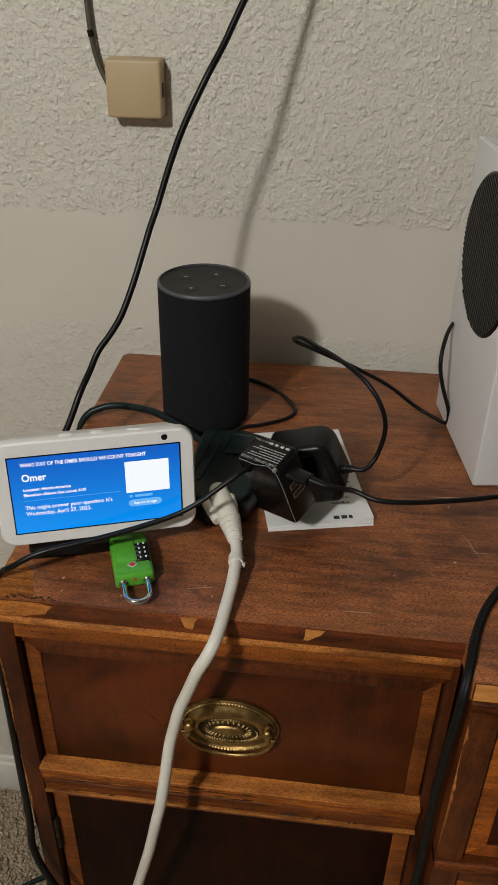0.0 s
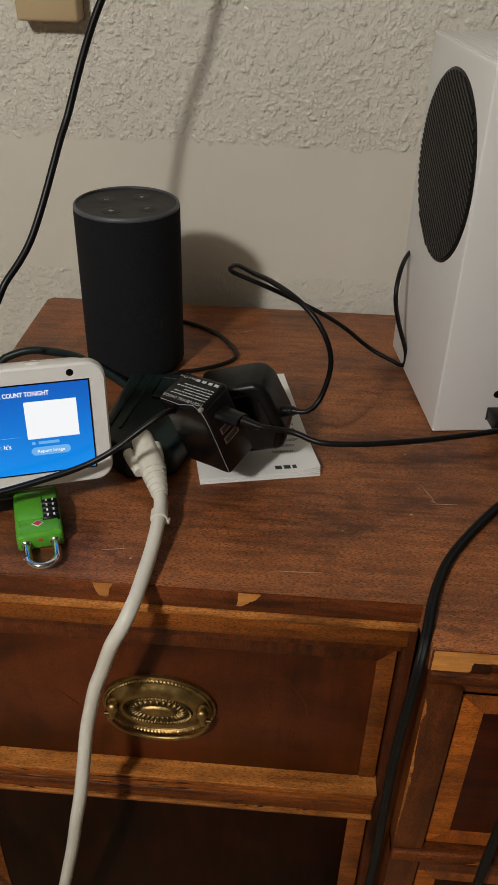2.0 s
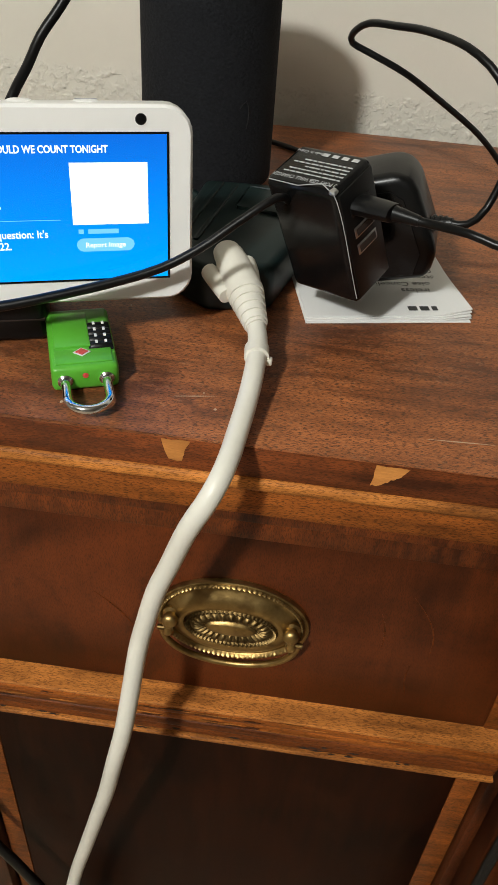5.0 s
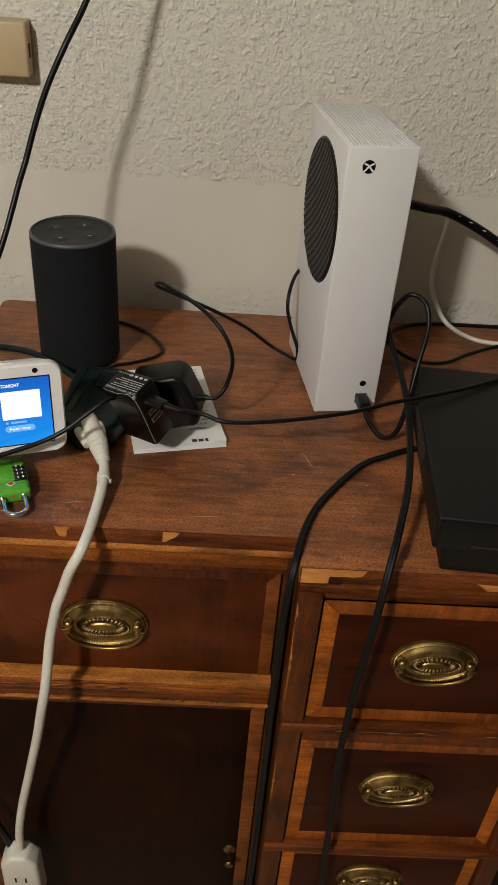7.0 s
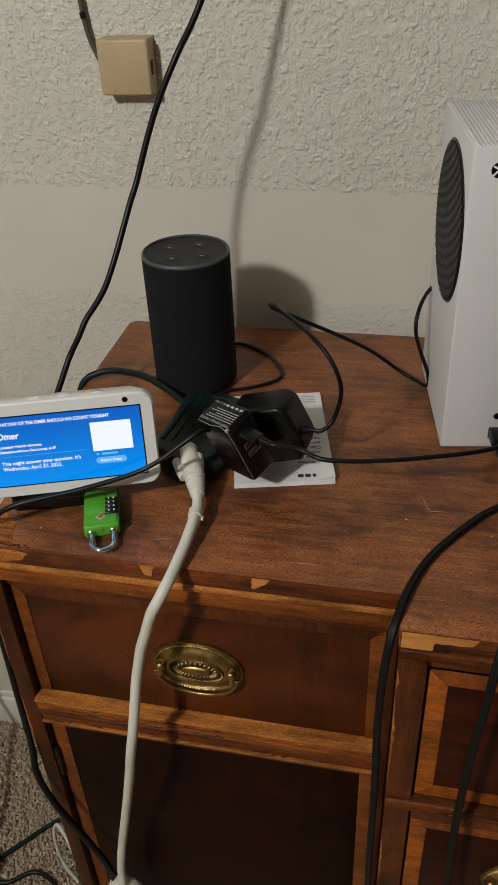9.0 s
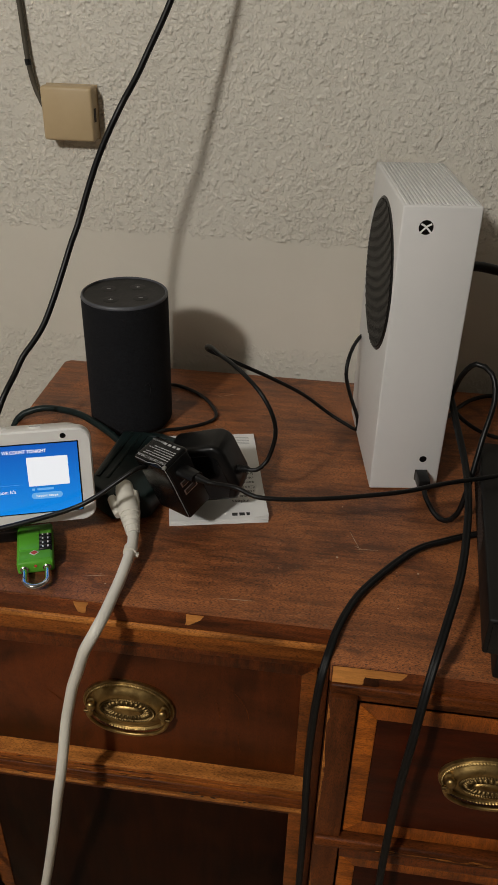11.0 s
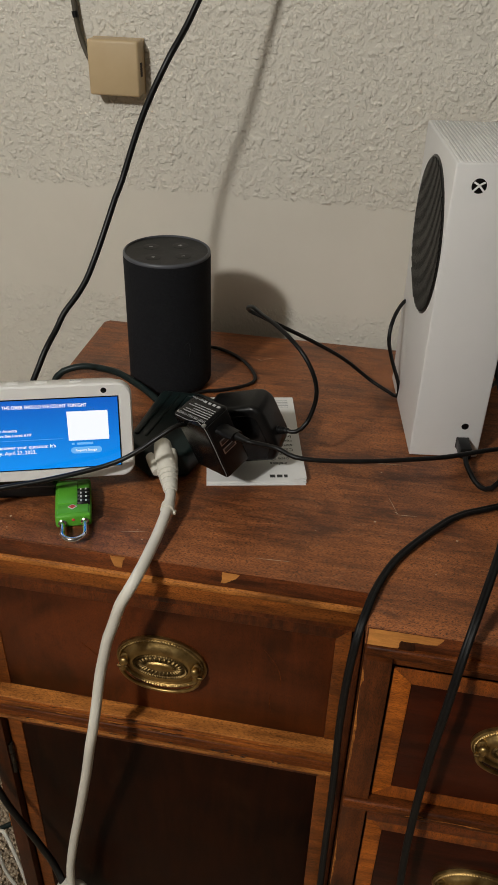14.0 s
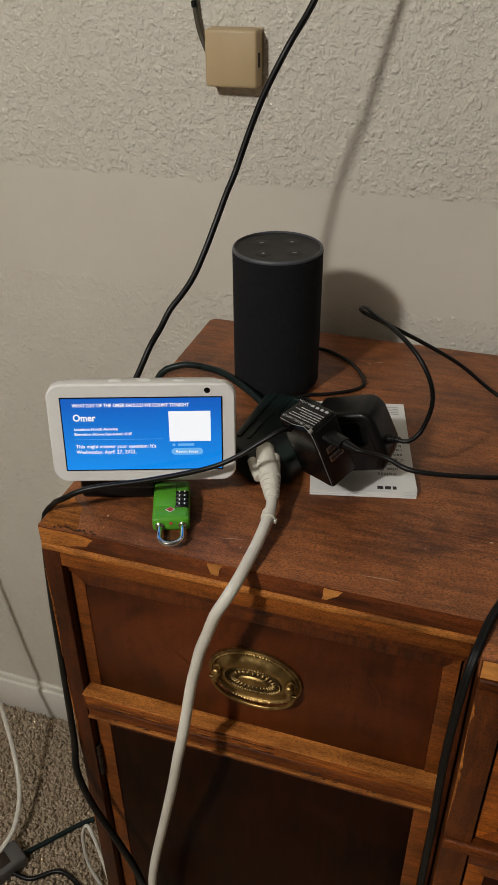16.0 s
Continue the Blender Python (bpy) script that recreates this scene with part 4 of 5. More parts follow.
def padlock():
    s = thing("padlock", pose(-0.0470, 0.0205, T, 0, 0, 21), "green travel padlock with combination wheels and chrome shackle", "padlock")
    body = part("body", boxm(-.0150, .0150, .004, .056, 0.0005, .0130, .0026, 3), M_GREEN, s, "green enamelled body")
    part("raised_face", boxm(-.0125, .0040, .020, .050, .0125, .0142, .0008), M_GREEN, s)
    part("raised_face", boxm(-.0128, .0128, .007, .018, .0125, .0136, .0005), M_GREEN, s)
    for k in range(4):
        y = .0205 + k * .0054
        w = part("dial", moved(lathe([(0, -.0048), (.0026, -.0050), (.0030, -.0042), (.0030, .0042), (.0026, .0050), (0, .0048)], 20), Matrix.Translation((.0088, y, .0124)) @ Matrix.Rotation(radians(90), 4, "Y")), M_BLACK, s, "black combination wheel with white digits")
        for x in (.0062, .0104):
            part("dial_mark", boxm(x, x + .0012, y - .0011, y + .0011, .0153, .0156), M_WHITEINK, w)
    part("dial_recess", boxm(.0030, .0142, .0172, .0400, .0126, .0133, .0003), M_BLACK, s, "black recess round the wheels")
    part("keyhole_mark", moved(prism([(-.004, 0), (0, -.0034), (.004, 0), (0, .0034)], 0, .0003), Matrix.Translation((-.0005, .0150, .0137))), M_WHITEINK, s, "white and red diamond badge", smooth=False)
    part("badge", moved(prism([(-.0030, 0), (0, -.0026), (.0030, 0), (0, .0026)], 0, .0003), Matrix.Translation((-.0005, .0150, .0140))), M_RED, s, "red diamond badge", smooth=False)
    part("indicator", moved(lathe([(0, .0008), (.0012, .0006), (.0015, 0)], 16), Matrix.Translation((0.0, 0.0042, .0085)) @ Matrix.Rotation(radians(90), 4, "X")), M_RED, s, "small red dot")
    pts = [(-.0092, .007, .0065), (-.0092, -.005, .0065), (-.0088, -.0125, .0065), (-.0055, -.0172, .0065), (0, -.0190, .0065), (.0055, -.0172, .0065), (.0088, -.0125, .0065), (.0092, -.005, .0065), (.0092, .007, .0065)]
    part("shackle", tube(pts, .0021, 14, step=.002), M_CHROME, s, "chrome steel shackle")
    for x in (-.0092, .0092):
        part("collar", moved(lathe([(0, 0), (.0032, 0), (.0034, .0012), (.0026, .002), (0, .002)], 20), Matrix.Translation((x, 0.0044, .0065)) @ Matrix.Rotation(radians(90), 4, "X")), M_CHROME, s)


padlock()


def booklet():
    s = thing("booklet", pose(0.0460, 0.1055, T, 0, 0, 13.0), "white folded instruction booklet with black print", "booklet")
    w, d = 0.0902, 0.149
    rnd = random.Random(3)
    for k in range(5):
        e = rnd.uniform(-.0012, .0012)
        bm = bmesh.new()
        nx, ny = 10, 12
        V = []
        for j in range(ny + 1):
            for i in range(nx + 1):
                u, v = i / nx, j / ny
                curl = .0010 * k * max(0, u - .82) / .18 * max(0, .3 - v) / .3
                V.append(bm.verts.new((u * w + e * .6, v * d + e + .0006 * k, .0003 + .00055 * k + curl)))
        for j in range(ny):
            for i in range(nx):
                a = j * (nx + 1) + i
                bm.faces.new((V[a], V[a + 1], V[a + nx + 2], V[a + nx + 1]))
        ext = bmesh.ops.extrude_face_region(bm, geom=list(bm.faces))
        for v in ext["geom"]:
            if isinstance(v, bmesh.types.BMVert):
                v.co.z += .0004
        part("page", bm, M_PAPER, s)
    top = .0003 + .00055 * 4 + .0005
    flip = Matrix.Translation((w, 0, top)) @ Matrix.Rotation(radians(180), 4, "Z")
    # maker's mark as plain bars, and the printed lines, upside down to the viewer
    bars = joined(*[boxm(.008 + k * .0066, .0130 + k * .0066, -.0122, -.0078, 0, .0001) for k in range(4)])
    part("maker_mark", moved(bars, flip), M_INK, s, "black maker's mark", smooth=False)
    for i, line in enumerate(("Wireless", "Noise Canceling", "Stereo Headset", "Casque", "sans fil", "reduction de", "bruit")):
        lettering(line, 0, .0046, M_INK, s, flip @ Matrix.Translation((.008, -.032 - i * .0076, 0)), "booklet_lettering")
    for k in range(5):
        part("print_line", moved(boxm(.006, .040 - .004 * (k % 2), -.132 - .0032 * k, -.1312 - .0032 * k, 0, .0001), flip), M_GREYINK, s, "thin grey line of print", smooth=False)


booklet()


def charger_pose():
    up = Vector((-.296, -.199, .934)).normalized()
    side = Vector((.83, -.56, .04))
    side = (side - up * side.dot(up)).normalized()
    m = Matrix((side, up.cross(side), up)).transposed().to_4x4()
    return Matrix.Translation((.0518, .1009, .9722)) @ m


def usb_charger():
    s = thing("usb_charger", charger_pose(), "black cube wall charger with printed label and two sockets", "charger")
    a, b, c = 0.0203, 0.0143, 0.0316
    part("case", boxm(-a, a, -b, b, -c, c, .0036, 4), M_GLOSSBLACK, s, "scuffed glossy black case")
    rnd = random.Random(21)
    part("front_plate", boxm(a - .001, a + .0006, -b + .0022, b - .0022, -c + .003, c - .003, .0005), M_BLACK, s)
    for z in (.0165, .0055, -.0035):
        part("socket_rim", boxm(a + .0004, a + .0010, -.0072, .0072, z - .0028, z + .0028, .0003), M_METAL if z < .01 else M_BLACK, s, "metal charging socket")
        part("socket", boxm(a + .0006, a + .0013, -.0060, .0060, z - .0018, z + .0018), M_DARK, s)
    top = Matrix.Translation((0, 0, c + .0001)) @ Matrix.Rotation(radians(180), 4, "Z")
    lettering("3 PORT USB WALL CHARGER", .036, .0024, M_LABEL, s, top @ Matrix.Translation((-.018, .0086, 0)), "label_lettering")
    lettering("Made in China", .016, .0018, M_LABEL, s, top @ Matrix.Translation((.002, -.0098, 0)), "label_lettering")
    for k in range(5):
        x = -.0175
        while x < .0135 - .004 * (k % 3):
            ln = rnd.uniform(.0014, .0042)
            part("label_line", moved(boxm(x, x + ln, .0058 - k * .0024, .0066 - k * .0024, 0, .0001), top), M_LABEL, s, "grey word of small print", smooth=False)
            x += ln + .0007
    part("rubbed_corner", moved(lathe([(0, .0016), (.0016, .0010), (.0022, 0), (.0010, -.0016), (0, -.0020)], 12), Matrix.Translation((a - .0020, -b + .0020, c - .0012))), M_METAL, s, "bright rubbed corner")
    for k in range(4):
        part("label_symbol", moved(boxm(-.017 + k * .0055, -.0135 + k * .0055, -.0100, -.0078, 0, .0001), top), M_LABEL, s, smooth=False)
    part("scuff", tube([(-a + .003, -b + .0006, c - .0004), (0, -b + .0002, c - .0003), (a - .0006, -b + .0003, c - .001), (a - .0003, -b + .0004, -c + .004)], .00022, 6), M_LABEL, s, "pale scuffed edge")


usb_charger()


ADAPTER = pose(0.0720, 0.1440, 0.9580, 0, -14, -6)


def wall_adapter():
    s = thing("wall_adapter", ADAPTER, "rounded black wall adapter with a glossy recessed face", "power adapter")
    # shell: a rounded block, chamfered towards the cord's side, its near face hollowed
    outline = [(-.0275, .0270), (.0195, .0300), (.0275, .0235), (.0355, -.0130), (.0300, -.0265), (-.0130, -.0285), (-.0265, -.0230)]
    bm = prism(outline, -.0190, .0190, .0050, 4)
    part("case", moved(bm, Matrix.Rotation(radians(90), 4, "X")), M_BLACK, s, "matt black case")
    inner = [(x * .80 - .001, z * .80 - .002) for x, z in outline]
    bm = prism(inner, .0183, .0194, .0005, 1)
    part("recess", moved(bm, Matrix.Rotation(radians(90), 4, "X")), M_GLOSSBLACK, s, "glossy recessed face")
    part("cord_boot", tube([(.0300, -.004, -.002), (.0390, -.006, -.002), (.0430, -.007, -.002)], .0038, 12, r2=.0026), M_BLACK, s, "ribbed cord boot")
    for k in range(3):
        part("boot_ring", tube([(.0335 + .0028 * k, -.0048 - .0006 * k, -.002), (.0347 + .0028 * k, -.0051 - .0006 * k, -.002)], .0042 - .0003 * k, 12), M_BLACK, s)
    for z in (-.006, .006):
        part("prong", boxm(-.045, -.026, -.003, .003, z - .0008, z + .0008), M_METAL, s, "flat metal prong", smooth=False)


wall_adapter()


def outlet_tap():
    m = pose(0.005, 0.165, T, 0, 0, -8)
    s = thing("outlet_tap", m, "dark green three-outlet extension block", "extension cord")
    poly = [(-.040, .050), (-.034, -.045), (-.004, -.062), (.028, -.050), (.034, .006), (.030, .050), (0.0, .058)]
    part("block", prism(poly, 0.0, .027, .005, 3), M_GREENCORD, s, "dark green vinyl block")
    part("rib", boxm(-.030, -.026, -.035, .045, .026, .0285, .0008), M_GREENCORD, s)
    part("rib", boxm(-.020, -.017, -.035, .045, .026, .0282, .0008), M_GREENCORD, s)
    part("outlet_face", boxm(-.010, .020, .012, .044, .026, .0295, .003), M_GREENCORD, s)
    part("cord", moved(tube([(-.026, .212, T + .014), (-.050, .233, T + .016), (-.075, .250, T + .0180), (-.0905, .2580, T + .0185), (-.1127, .2660, T + .0165), (-.1301, .2690, T + .0145), (-.1455, .2665, T + .0105), (-.1580, .262, T + .003), (-.1660, .256, T - .020), (-.1720, .248, T - .080), (-.20, .20, T - .3), (-.23, .20, T - .7), (-.26, .22, T - .935)], .0037, 12), m.inverted()), M_GREENCORD, s, "dark green round cord looping off the top")


outlet_tap()


def white_cable():
    s = thing("white_power_cable", Matrix.Identity(4), "thick ivory power cable hanging from the green outlet block", "cable")
    part("plug", tube([(.0005, .124, T + .025), (.0030, .116, T + .0265), (.0080, .104, T + .0260), (.0145, .090, T + .0225)], .0078, 28, flat=.95, r2=.0094), M_CORDWHITE, s, "moulded ivory plug")
    part("plug_grip", tube([(.0115, .113, T + .0265), (.0150, .104, T + .0250), (.0175, .094, T + .0228)], .0050, 14, r2=.0046), M_CORDWHITE, s)
    part("plug_grip", tube([(-.0060, .108, T + .022), (-.0010, .098, T + .0220), (.0055, .088, T + .0205)], .0048, 14, r2=.0040), M_CORDWHITE, s)
    for k in range(5):
        f = k / 5
        p = Vector((.0145 + .0085 * f, .090 - .0215 * f, T + .0222 - .0055 * f))
        d = Vector((.0085, -.0215, -.0055)).normalized()
        part("strain_ring", tube([p, p + d * .0030], .0094 - .00075 * k, 28, r2=.0090 - .00075 * k), M_CORDWHITE, s, "stepped strain relief ring")
    part("strain_core", tube([(.0145, .090, T + .0222), (.0230, .0685, T + .0167)], .0088, 24, r2=.0052), M_CORDWHITE, s)
    part("clip", joined(tube([(.0250, .0535, T + .0142), (.0257, .0465, T + .0139)], .0058, 28), boxm(.0300, .0330, .0455, .0500, T + .0105, T + .0135, .0008)), M_CORDWHITE, s, "small clip round the cord")
    z = [(.0175, .083, .019), (.0228, .069, .0165), (.0252, .0557, .0142), (.0258, .039, .0130), (.0256, .0267, .0112), (.0248, .0144, .0088), (.0238, .0020, .0072), (.0222, -.0145, .0045), (.0195, -.0260, .0005), (.0150, -.0318, -.0080), (.0088, -.0330, -.0210),
         (.0005, -.0310, -.0470), (-.0058, -.0305, -.0660), (-.0110, -.0310, -.0890), (-.0148, -.0330, -.1085), (-.0190, -.0400, -.1445), (-.0222, -.0440, -.1680), (-.0270, -.0445, -.1930), (-.0350, -.0420, -.2360), (-.0450, -.0365, -.2820), (-.0565, -.0310, -.3340),
         (-.0700, -.0260, -.3950), (-.0785, -.0260, -.4450), (-.0815, -.0270, -.4850)]
    part("cord", tube([(x, y, T + h) for x, y, h in z], .0047, 14), M_CORDWHITE, s, "thick ivory round cord")
    bm = prism([(-.010, .012), (-.022, -.004), (-.023, -.085), (.023, -.085), (.022, -.004), (.010, .012)], -.013, .013, .005, 3)
    part("outlet_block", moved(bm, pose(-.0830, -.027, T - .502, 90, 0, 0)), M_CORDWHITE, s, "ivory outlet block at the hanging end")
    for k in range(2):
        part("outlet_slot", moved(boxm(-.007, -.005, -.040 - .03 * k, -.030 - .03 * k, .0128, .0134), pose(-.0830, -.027, T - .502, 90, 0, 0)), M_DARK, s, smooth=False)
        part("outlet_slot", moved(boxm(.005, .007, -.040 - .03 * k, -.030 - .03 * k, .0128, .0134), pose(-.0830, -.027, T - .502, 90, 0, 0)), M_DARK, s, smooth=False)


white_cable()


def game_console():
    s = thing("game_console", pose(0.2242, 0.1945, T, 0, 0, 8.3), "white upright slim game console with round black grille", "game console")
    w, d, h = 0.065, 0.151, 0.275
    part("shell", boxm(0, w, 0, d, 0.001, h, .0016, 3), M_CONSOLE, s, "matt white shell")
    part("foot", boxm(.004, w - .004, .004, d - .004, 0, .002), M_BLACK, s)
    # ribbed top
    for k in range(18):
        x = .0032 + k * .0033
        part("top_rib", boxm(x, x + .0021, .003, d - .003, h - .0006, h + .0007, .0004), M_CONSOLE, s, "white rib of the top vent")
        # slots are not cut: greyer strips draw the shade between the ribs
        part("top_slot", boxm(x + .0022, x + .0032, .003, d - .003, h - .0006, h + .0001), M_GROOVE_SHADE, s, "slot of the top vent, its shade painted grey")
    # round grille on the side
    R, gy, gz = .0690, d / 2 - .002, .1915
    ring = moved(lathe([(0, .0006), (R, .0006), (R + .0008, 0), (R + .0008, -.001)], 72), Matrix.Translation((0, gy, gz)) @ Matrix.Rotation(radians(-90), 4, "Y"))
    g = part("grille", ring, M_BLACK, s, "round black fan grille with fine slots")
    n = 32
    vs, fs = [], []
    for k in range(n):
        t = (-R + .0025) + (k + .5) * 2 * (R - .0025) / n
        half = math.sqrt(max(0, (R - .0022) ** 2 - t * t))
        a = radians(28)
        wd = R / n * .52
        q = []
        for u, v in ((-half, -wd), (half, -wd), (half, wd), (-half, wd)):
            yy, zz = u * math.cos(a) - (t + v) * math.sin(a), u * math.sin(a) + (t + v) * math.cos(a)
            q.append((yy, zz))
        b0 = len(vs)
        vs += [(-.0006, gy + yy, gz + zz) for yy, zz in q] + [(-.0018, gy + yy, gz + zz) for yy, zz in q]
        fs += [tuple(b0 + i for i in f) for f in ((4, 5, 6, 7), (0, 1, 5, 4), (1, 2, 6, 5), (2, 3, 7, 6), (3, 0, 4, 7))]
    me = bpy.data.meshes.new("grille_mesh")
    me.from_pydata(vs, [], fs)
    me.materials.append(M_GRILLE)
    ob = new("grille_mesh", me)
    ob.parent = g
    # front
    btn = part("power_button", moved(lathe([(0, .0004), (.0056, .0004), (.0060, 0)], 40), Matrix.Translation((.0205, 0, h - .0175)) @ Matrix.Rotation(radians(90), 4, "X")), M_GLOSSBLACK, s, "round black power button with a white cross")
    m = Matrix.Translation((.0205, -.0005, h - .0175)) @ Matrix.Rotation(radians(90), 4, "X")
    for sgn in (-1, 1):
        part("button_stroke", moved(tube([(-.0044 * sgn, -.0042, 0), (-.0012 * sgn, -.0008, 0), (.0012 * sgn, .0014, 0), (.0044 * sgn, .0030, 0)], .0008, 8, flat=.3), m), M_WHITE, btn, smooth=False)
    part("pair_button", moved(lathe([(0, .0004), (.0030, .0004), (.0034, 0)], 32), Matrix.Translation((.0480, 0, .0355)) @ Matrix.Rotation(radians(90), 4, "X")), M_GLOSSBLACK, s, "small round black pairing button")
    part("port", boxm(.0420, .0540, -.0004, .002, .0115, .0235, .0006), M_DARK, s, "dark front port")


game_console()


def dongle():
    s = thing("usb_cable_plug", Matrix.Identity(4), "grey cable plug in the console's front port with its black cord", "cable")
    m = pose(0.2242, 0.1945, T, 0, 0, 8.3)
    part("plug", moved(boxm(.0425, .0535, -.020, .001, .012, .0235, .0016), m), M_BLACK, s, "dark grey plug")
    e = m @ Vector((.048, -.019, .017))
    part("cord", tube([e, e + Vector((.001, -.012, -.003)), (.284, .156, T + .006), (.293, .148, T + .005), (.302, .143, T + .018), (.308, .148, T + .048), (.315, .165, T + .084), (.323, .186, T + .113),
                       (.319, .200, T + .131), (.305, .205, T + .137), (.296, .215, T + .120), (.294, .24, T + .085), (.296, .28, T + .04), (.305, .33, T + .010), (.36, .40, T + .006), (.5, .41, T + .006)], .0025, 10), M_RUBBER, s, "thin black cord in a loop")


dongle()


def black_console():
    s = thing("black_media_box", pose(0.3025, -0.0365, T, 0, 0, -4.2), "wide flat black media console on a recessed plinth", "game console")
    w, d = 0.300, 0.238
    part("plinth", boxm(.012, w - .012, .006, d - .004, 0, .028, .002), M_SATIN, s, "recessed lower half")
    part("upper_shell", boxm(0, w, 0, d, .0285, .061, .0020, 3), M_SATIN, s, "satin black upper shell")
    part("front_panel", boxm(.003, w - .003, -.0012, .002, .031, .0585, .0006), M_GLOSSBLACK, s, "glossy black front panel")
    part("disc_slot", boxm(.03, .17, -.0016, .002, .034, .036), M_DARK, s)
    for k in range(24):
        part("side_slot", boxm(-.0004, .001, .10 + k * .005, .1025 + k * .005, .034, .055), M_DARK, s, "fine side vent slot", smooth=False)


black_console()


def cords():
    def zip_cord(s, pts):
        bm = tube(pts, .0031, 14, flat=.56)
        for sd in (-1, 1):
            c = spline(pts)
            out, prev = [], None
            for i, p in enumerate(c):
                d = (c[min(i + 1, len(c) - 1)] - c[max(i - 1, 0)]).normalized()
                prev = Vector((0, 0, 1)).cross(d) if prev is None else prev
                prev = (prev - d * prev.dot(d)).normalized()
                out.append(p + prev * sd * .00125)
            part("conductor", tube(out[::2] + [out[-1]], .0020, 10, step=.02), M_FLATCORD, s, "round half of the twin black cord")
        part("web", bm, M_FLATCORD, s)

    s = thing("flat_black_cord", Matrix.Identity(4), "flat twin black cord draped over the front edge", "cable")
    zip_cord(s, [(.322, .134, T + .0045), (.308, .128, T + .0045), (.290, .118, T + .0045), (.262, .099, T + .0045), (.222, .045, T + .0045), (.205, .006, T + .0045), (.198, -.022, T + .0035), (.193, -.040, T - .010), (.190, -.044, T - .05),
                       (.189, -.041, T - .11), (.1905, -.038, T - .20), (.191, -.037, T - .30), (.192, -.038, T - .45), (.192, -.042, T - .70), (.22, -.10, T - .932)])
    s = thing("flat_black_cord", Matrix.Identity(4), "flat twin black cord looping forward and hanging down the drawers", "cable")
    zip_cord(s, [(.292, .29, T + .06), (.291, .245, T + .088), (.297, .200, T + .076), (.303, .150, T + .062), (.303, .105, T + .050), (.293, .035, T + .042), (.279, -.018, T + .034), (.268, -.052, T + .012), (.262, -.066, T - .035), (.259, -.064, T - .10),
                       (.258, -.062, T - .17), (.259, -.060, T - .25), (.264, -.060, T - .35), (.27, -.060, T - .50), (.28, -.06, T - .75), (.30, -.12, T - .932)])
    # mains lead that climbs the wall
    s = thing("hanging_black_cord", Matrix.Identity(4), "long black cord rising diagonally in front of the wall", "cable")
    part("cord", tube([(-.30, .20, FLOOR + .006), (-.27, .18, .10), (-.23, .17, .45), (-.20, .165, .75), (-.178, .160, .880), (-.162, .163, .922), (-.146, .179, .958), (-.1365, .195, .985), (-.131, .212, .999), (-.1255, .224, 1.013), (-.1145, .231, 1.028), (-.105, .238, 1.044),
                       (-.0965, .249, 1.067), (-.0895, .262, 1.091), (-.083, .276, 1.115), (-.0785, .285, 1.129), (-.067, .296, 1.166), (-.0545, .303, 1.198), (-.0365, .312, 1.234), (-.017, .332, 1.272), (.020, .362, 1.36), (.075, .39, 1.55), (.125, .41, 1.80), (.15, .42, 2.10), (.15, .43, 2.499)], .0030, 12), M_RUBBER, s)
    # thin lead of the charger, right across to the media console
    s = thing("thin_black_cable", Matrix.Identity(4), "thin black charging cable stretched across above the top", "cable")
    m = charger_pose()
    p0, p1, p2 = m @ Vector((.0203, 0, .0165)), m @ Vector((.039, 0, .0160)), m @ Vector((.051, 0.001, .0140))
    part("plug", tube([p0, p0 * .45 + p1 * .55, p1], .0076, 12, flat=.6, r2=.0066), M_BLACK, s, "black charging plug")
    part("cord_boot", tube([p1, p2], .0036, 10, r2=.0024), M_BLACK, s)
    part("cord", tube([p1, p2, (.111, .072, T + .073), (.128, .065, T + .071), (.153, .067, T + .070), (.187, .074, T + .070), (.214, .082, T + .070), (.248, .094, T + .070), (.283, .112, T + .070), (.323, .131, T + .0685), (.365, .155, T + .0650), (.403, .178, T + .0632), (.48, .213, T + .0632)], .0020, 10), M_RUBBER, s)
    # adapter's lead: forward loop, apex in the air, on to the console's side
    s = thing("adapter_cord", Matrix.Identity(4), "thin black adapter cord standing in a loose bow", "cable")
    e = ADAPTER @ Vector((.0415, -.0067, -.002))
    part("cord", tube([e, e + Vector((.0085, -.0015, .0010)), (.1290, .1375, T + .0590), (.1350, .1425, T + .0820), (.1320, .1440, T + .1010), (.1215, .1500, T + .1175), (.1067, .1640, T + .1258), (.0891, .1890, T + .1260), (.0744, .2120, T + .1225), (.0600, .2400, T + .1170), (.0520, .2600, T + .1070), (.0525, .2680, T + .1000),
                       (.0620, .2680, T + .0960), (.0870, .2690, T + .0855), (.1120, .2820, T + .0685), (.1385, .2960, T + .0490), (.1550, .3060, T + .0340), (.1700, .3150, T + .0180), (.1830, .3150, T + .0090), (.2000, .3050, T + .0050), (.2090, .2980, T + .0050), (.2090, .2950, T + .0200), (.1985, .2920, T + .0500), (.1925, .2880, T + .0750), (.1945, .3000, T + .0920), (.2025, .3250, T + .1000), (.2165, .3500, T + .1020)], .0020, 10), M_RUBBER, s)
    # speaker's lead
    s = thing("speaker_cord", Matrix.Identity(4), "thin black cord behind the smart speaker", "cable")
    part("cord", tube([(-.030, .34, T + .006), (-.010, .368, T + .003), (.020, .356, T + .0025), (.042, .332, T + .0025), (.054, .305, T + .0025), (.046, .288, T + .0025), (.022, .272, T + .0025), (.004, .264, T + .003), (-.006, .240, T + .010)], .0020, 10), M_RUBBER, s)
    # thin lead in front of the display
    s = thing("thin_display_cable", Matrix.Identity(4), "thin black cable drooping across the display's lower edge", "cable")
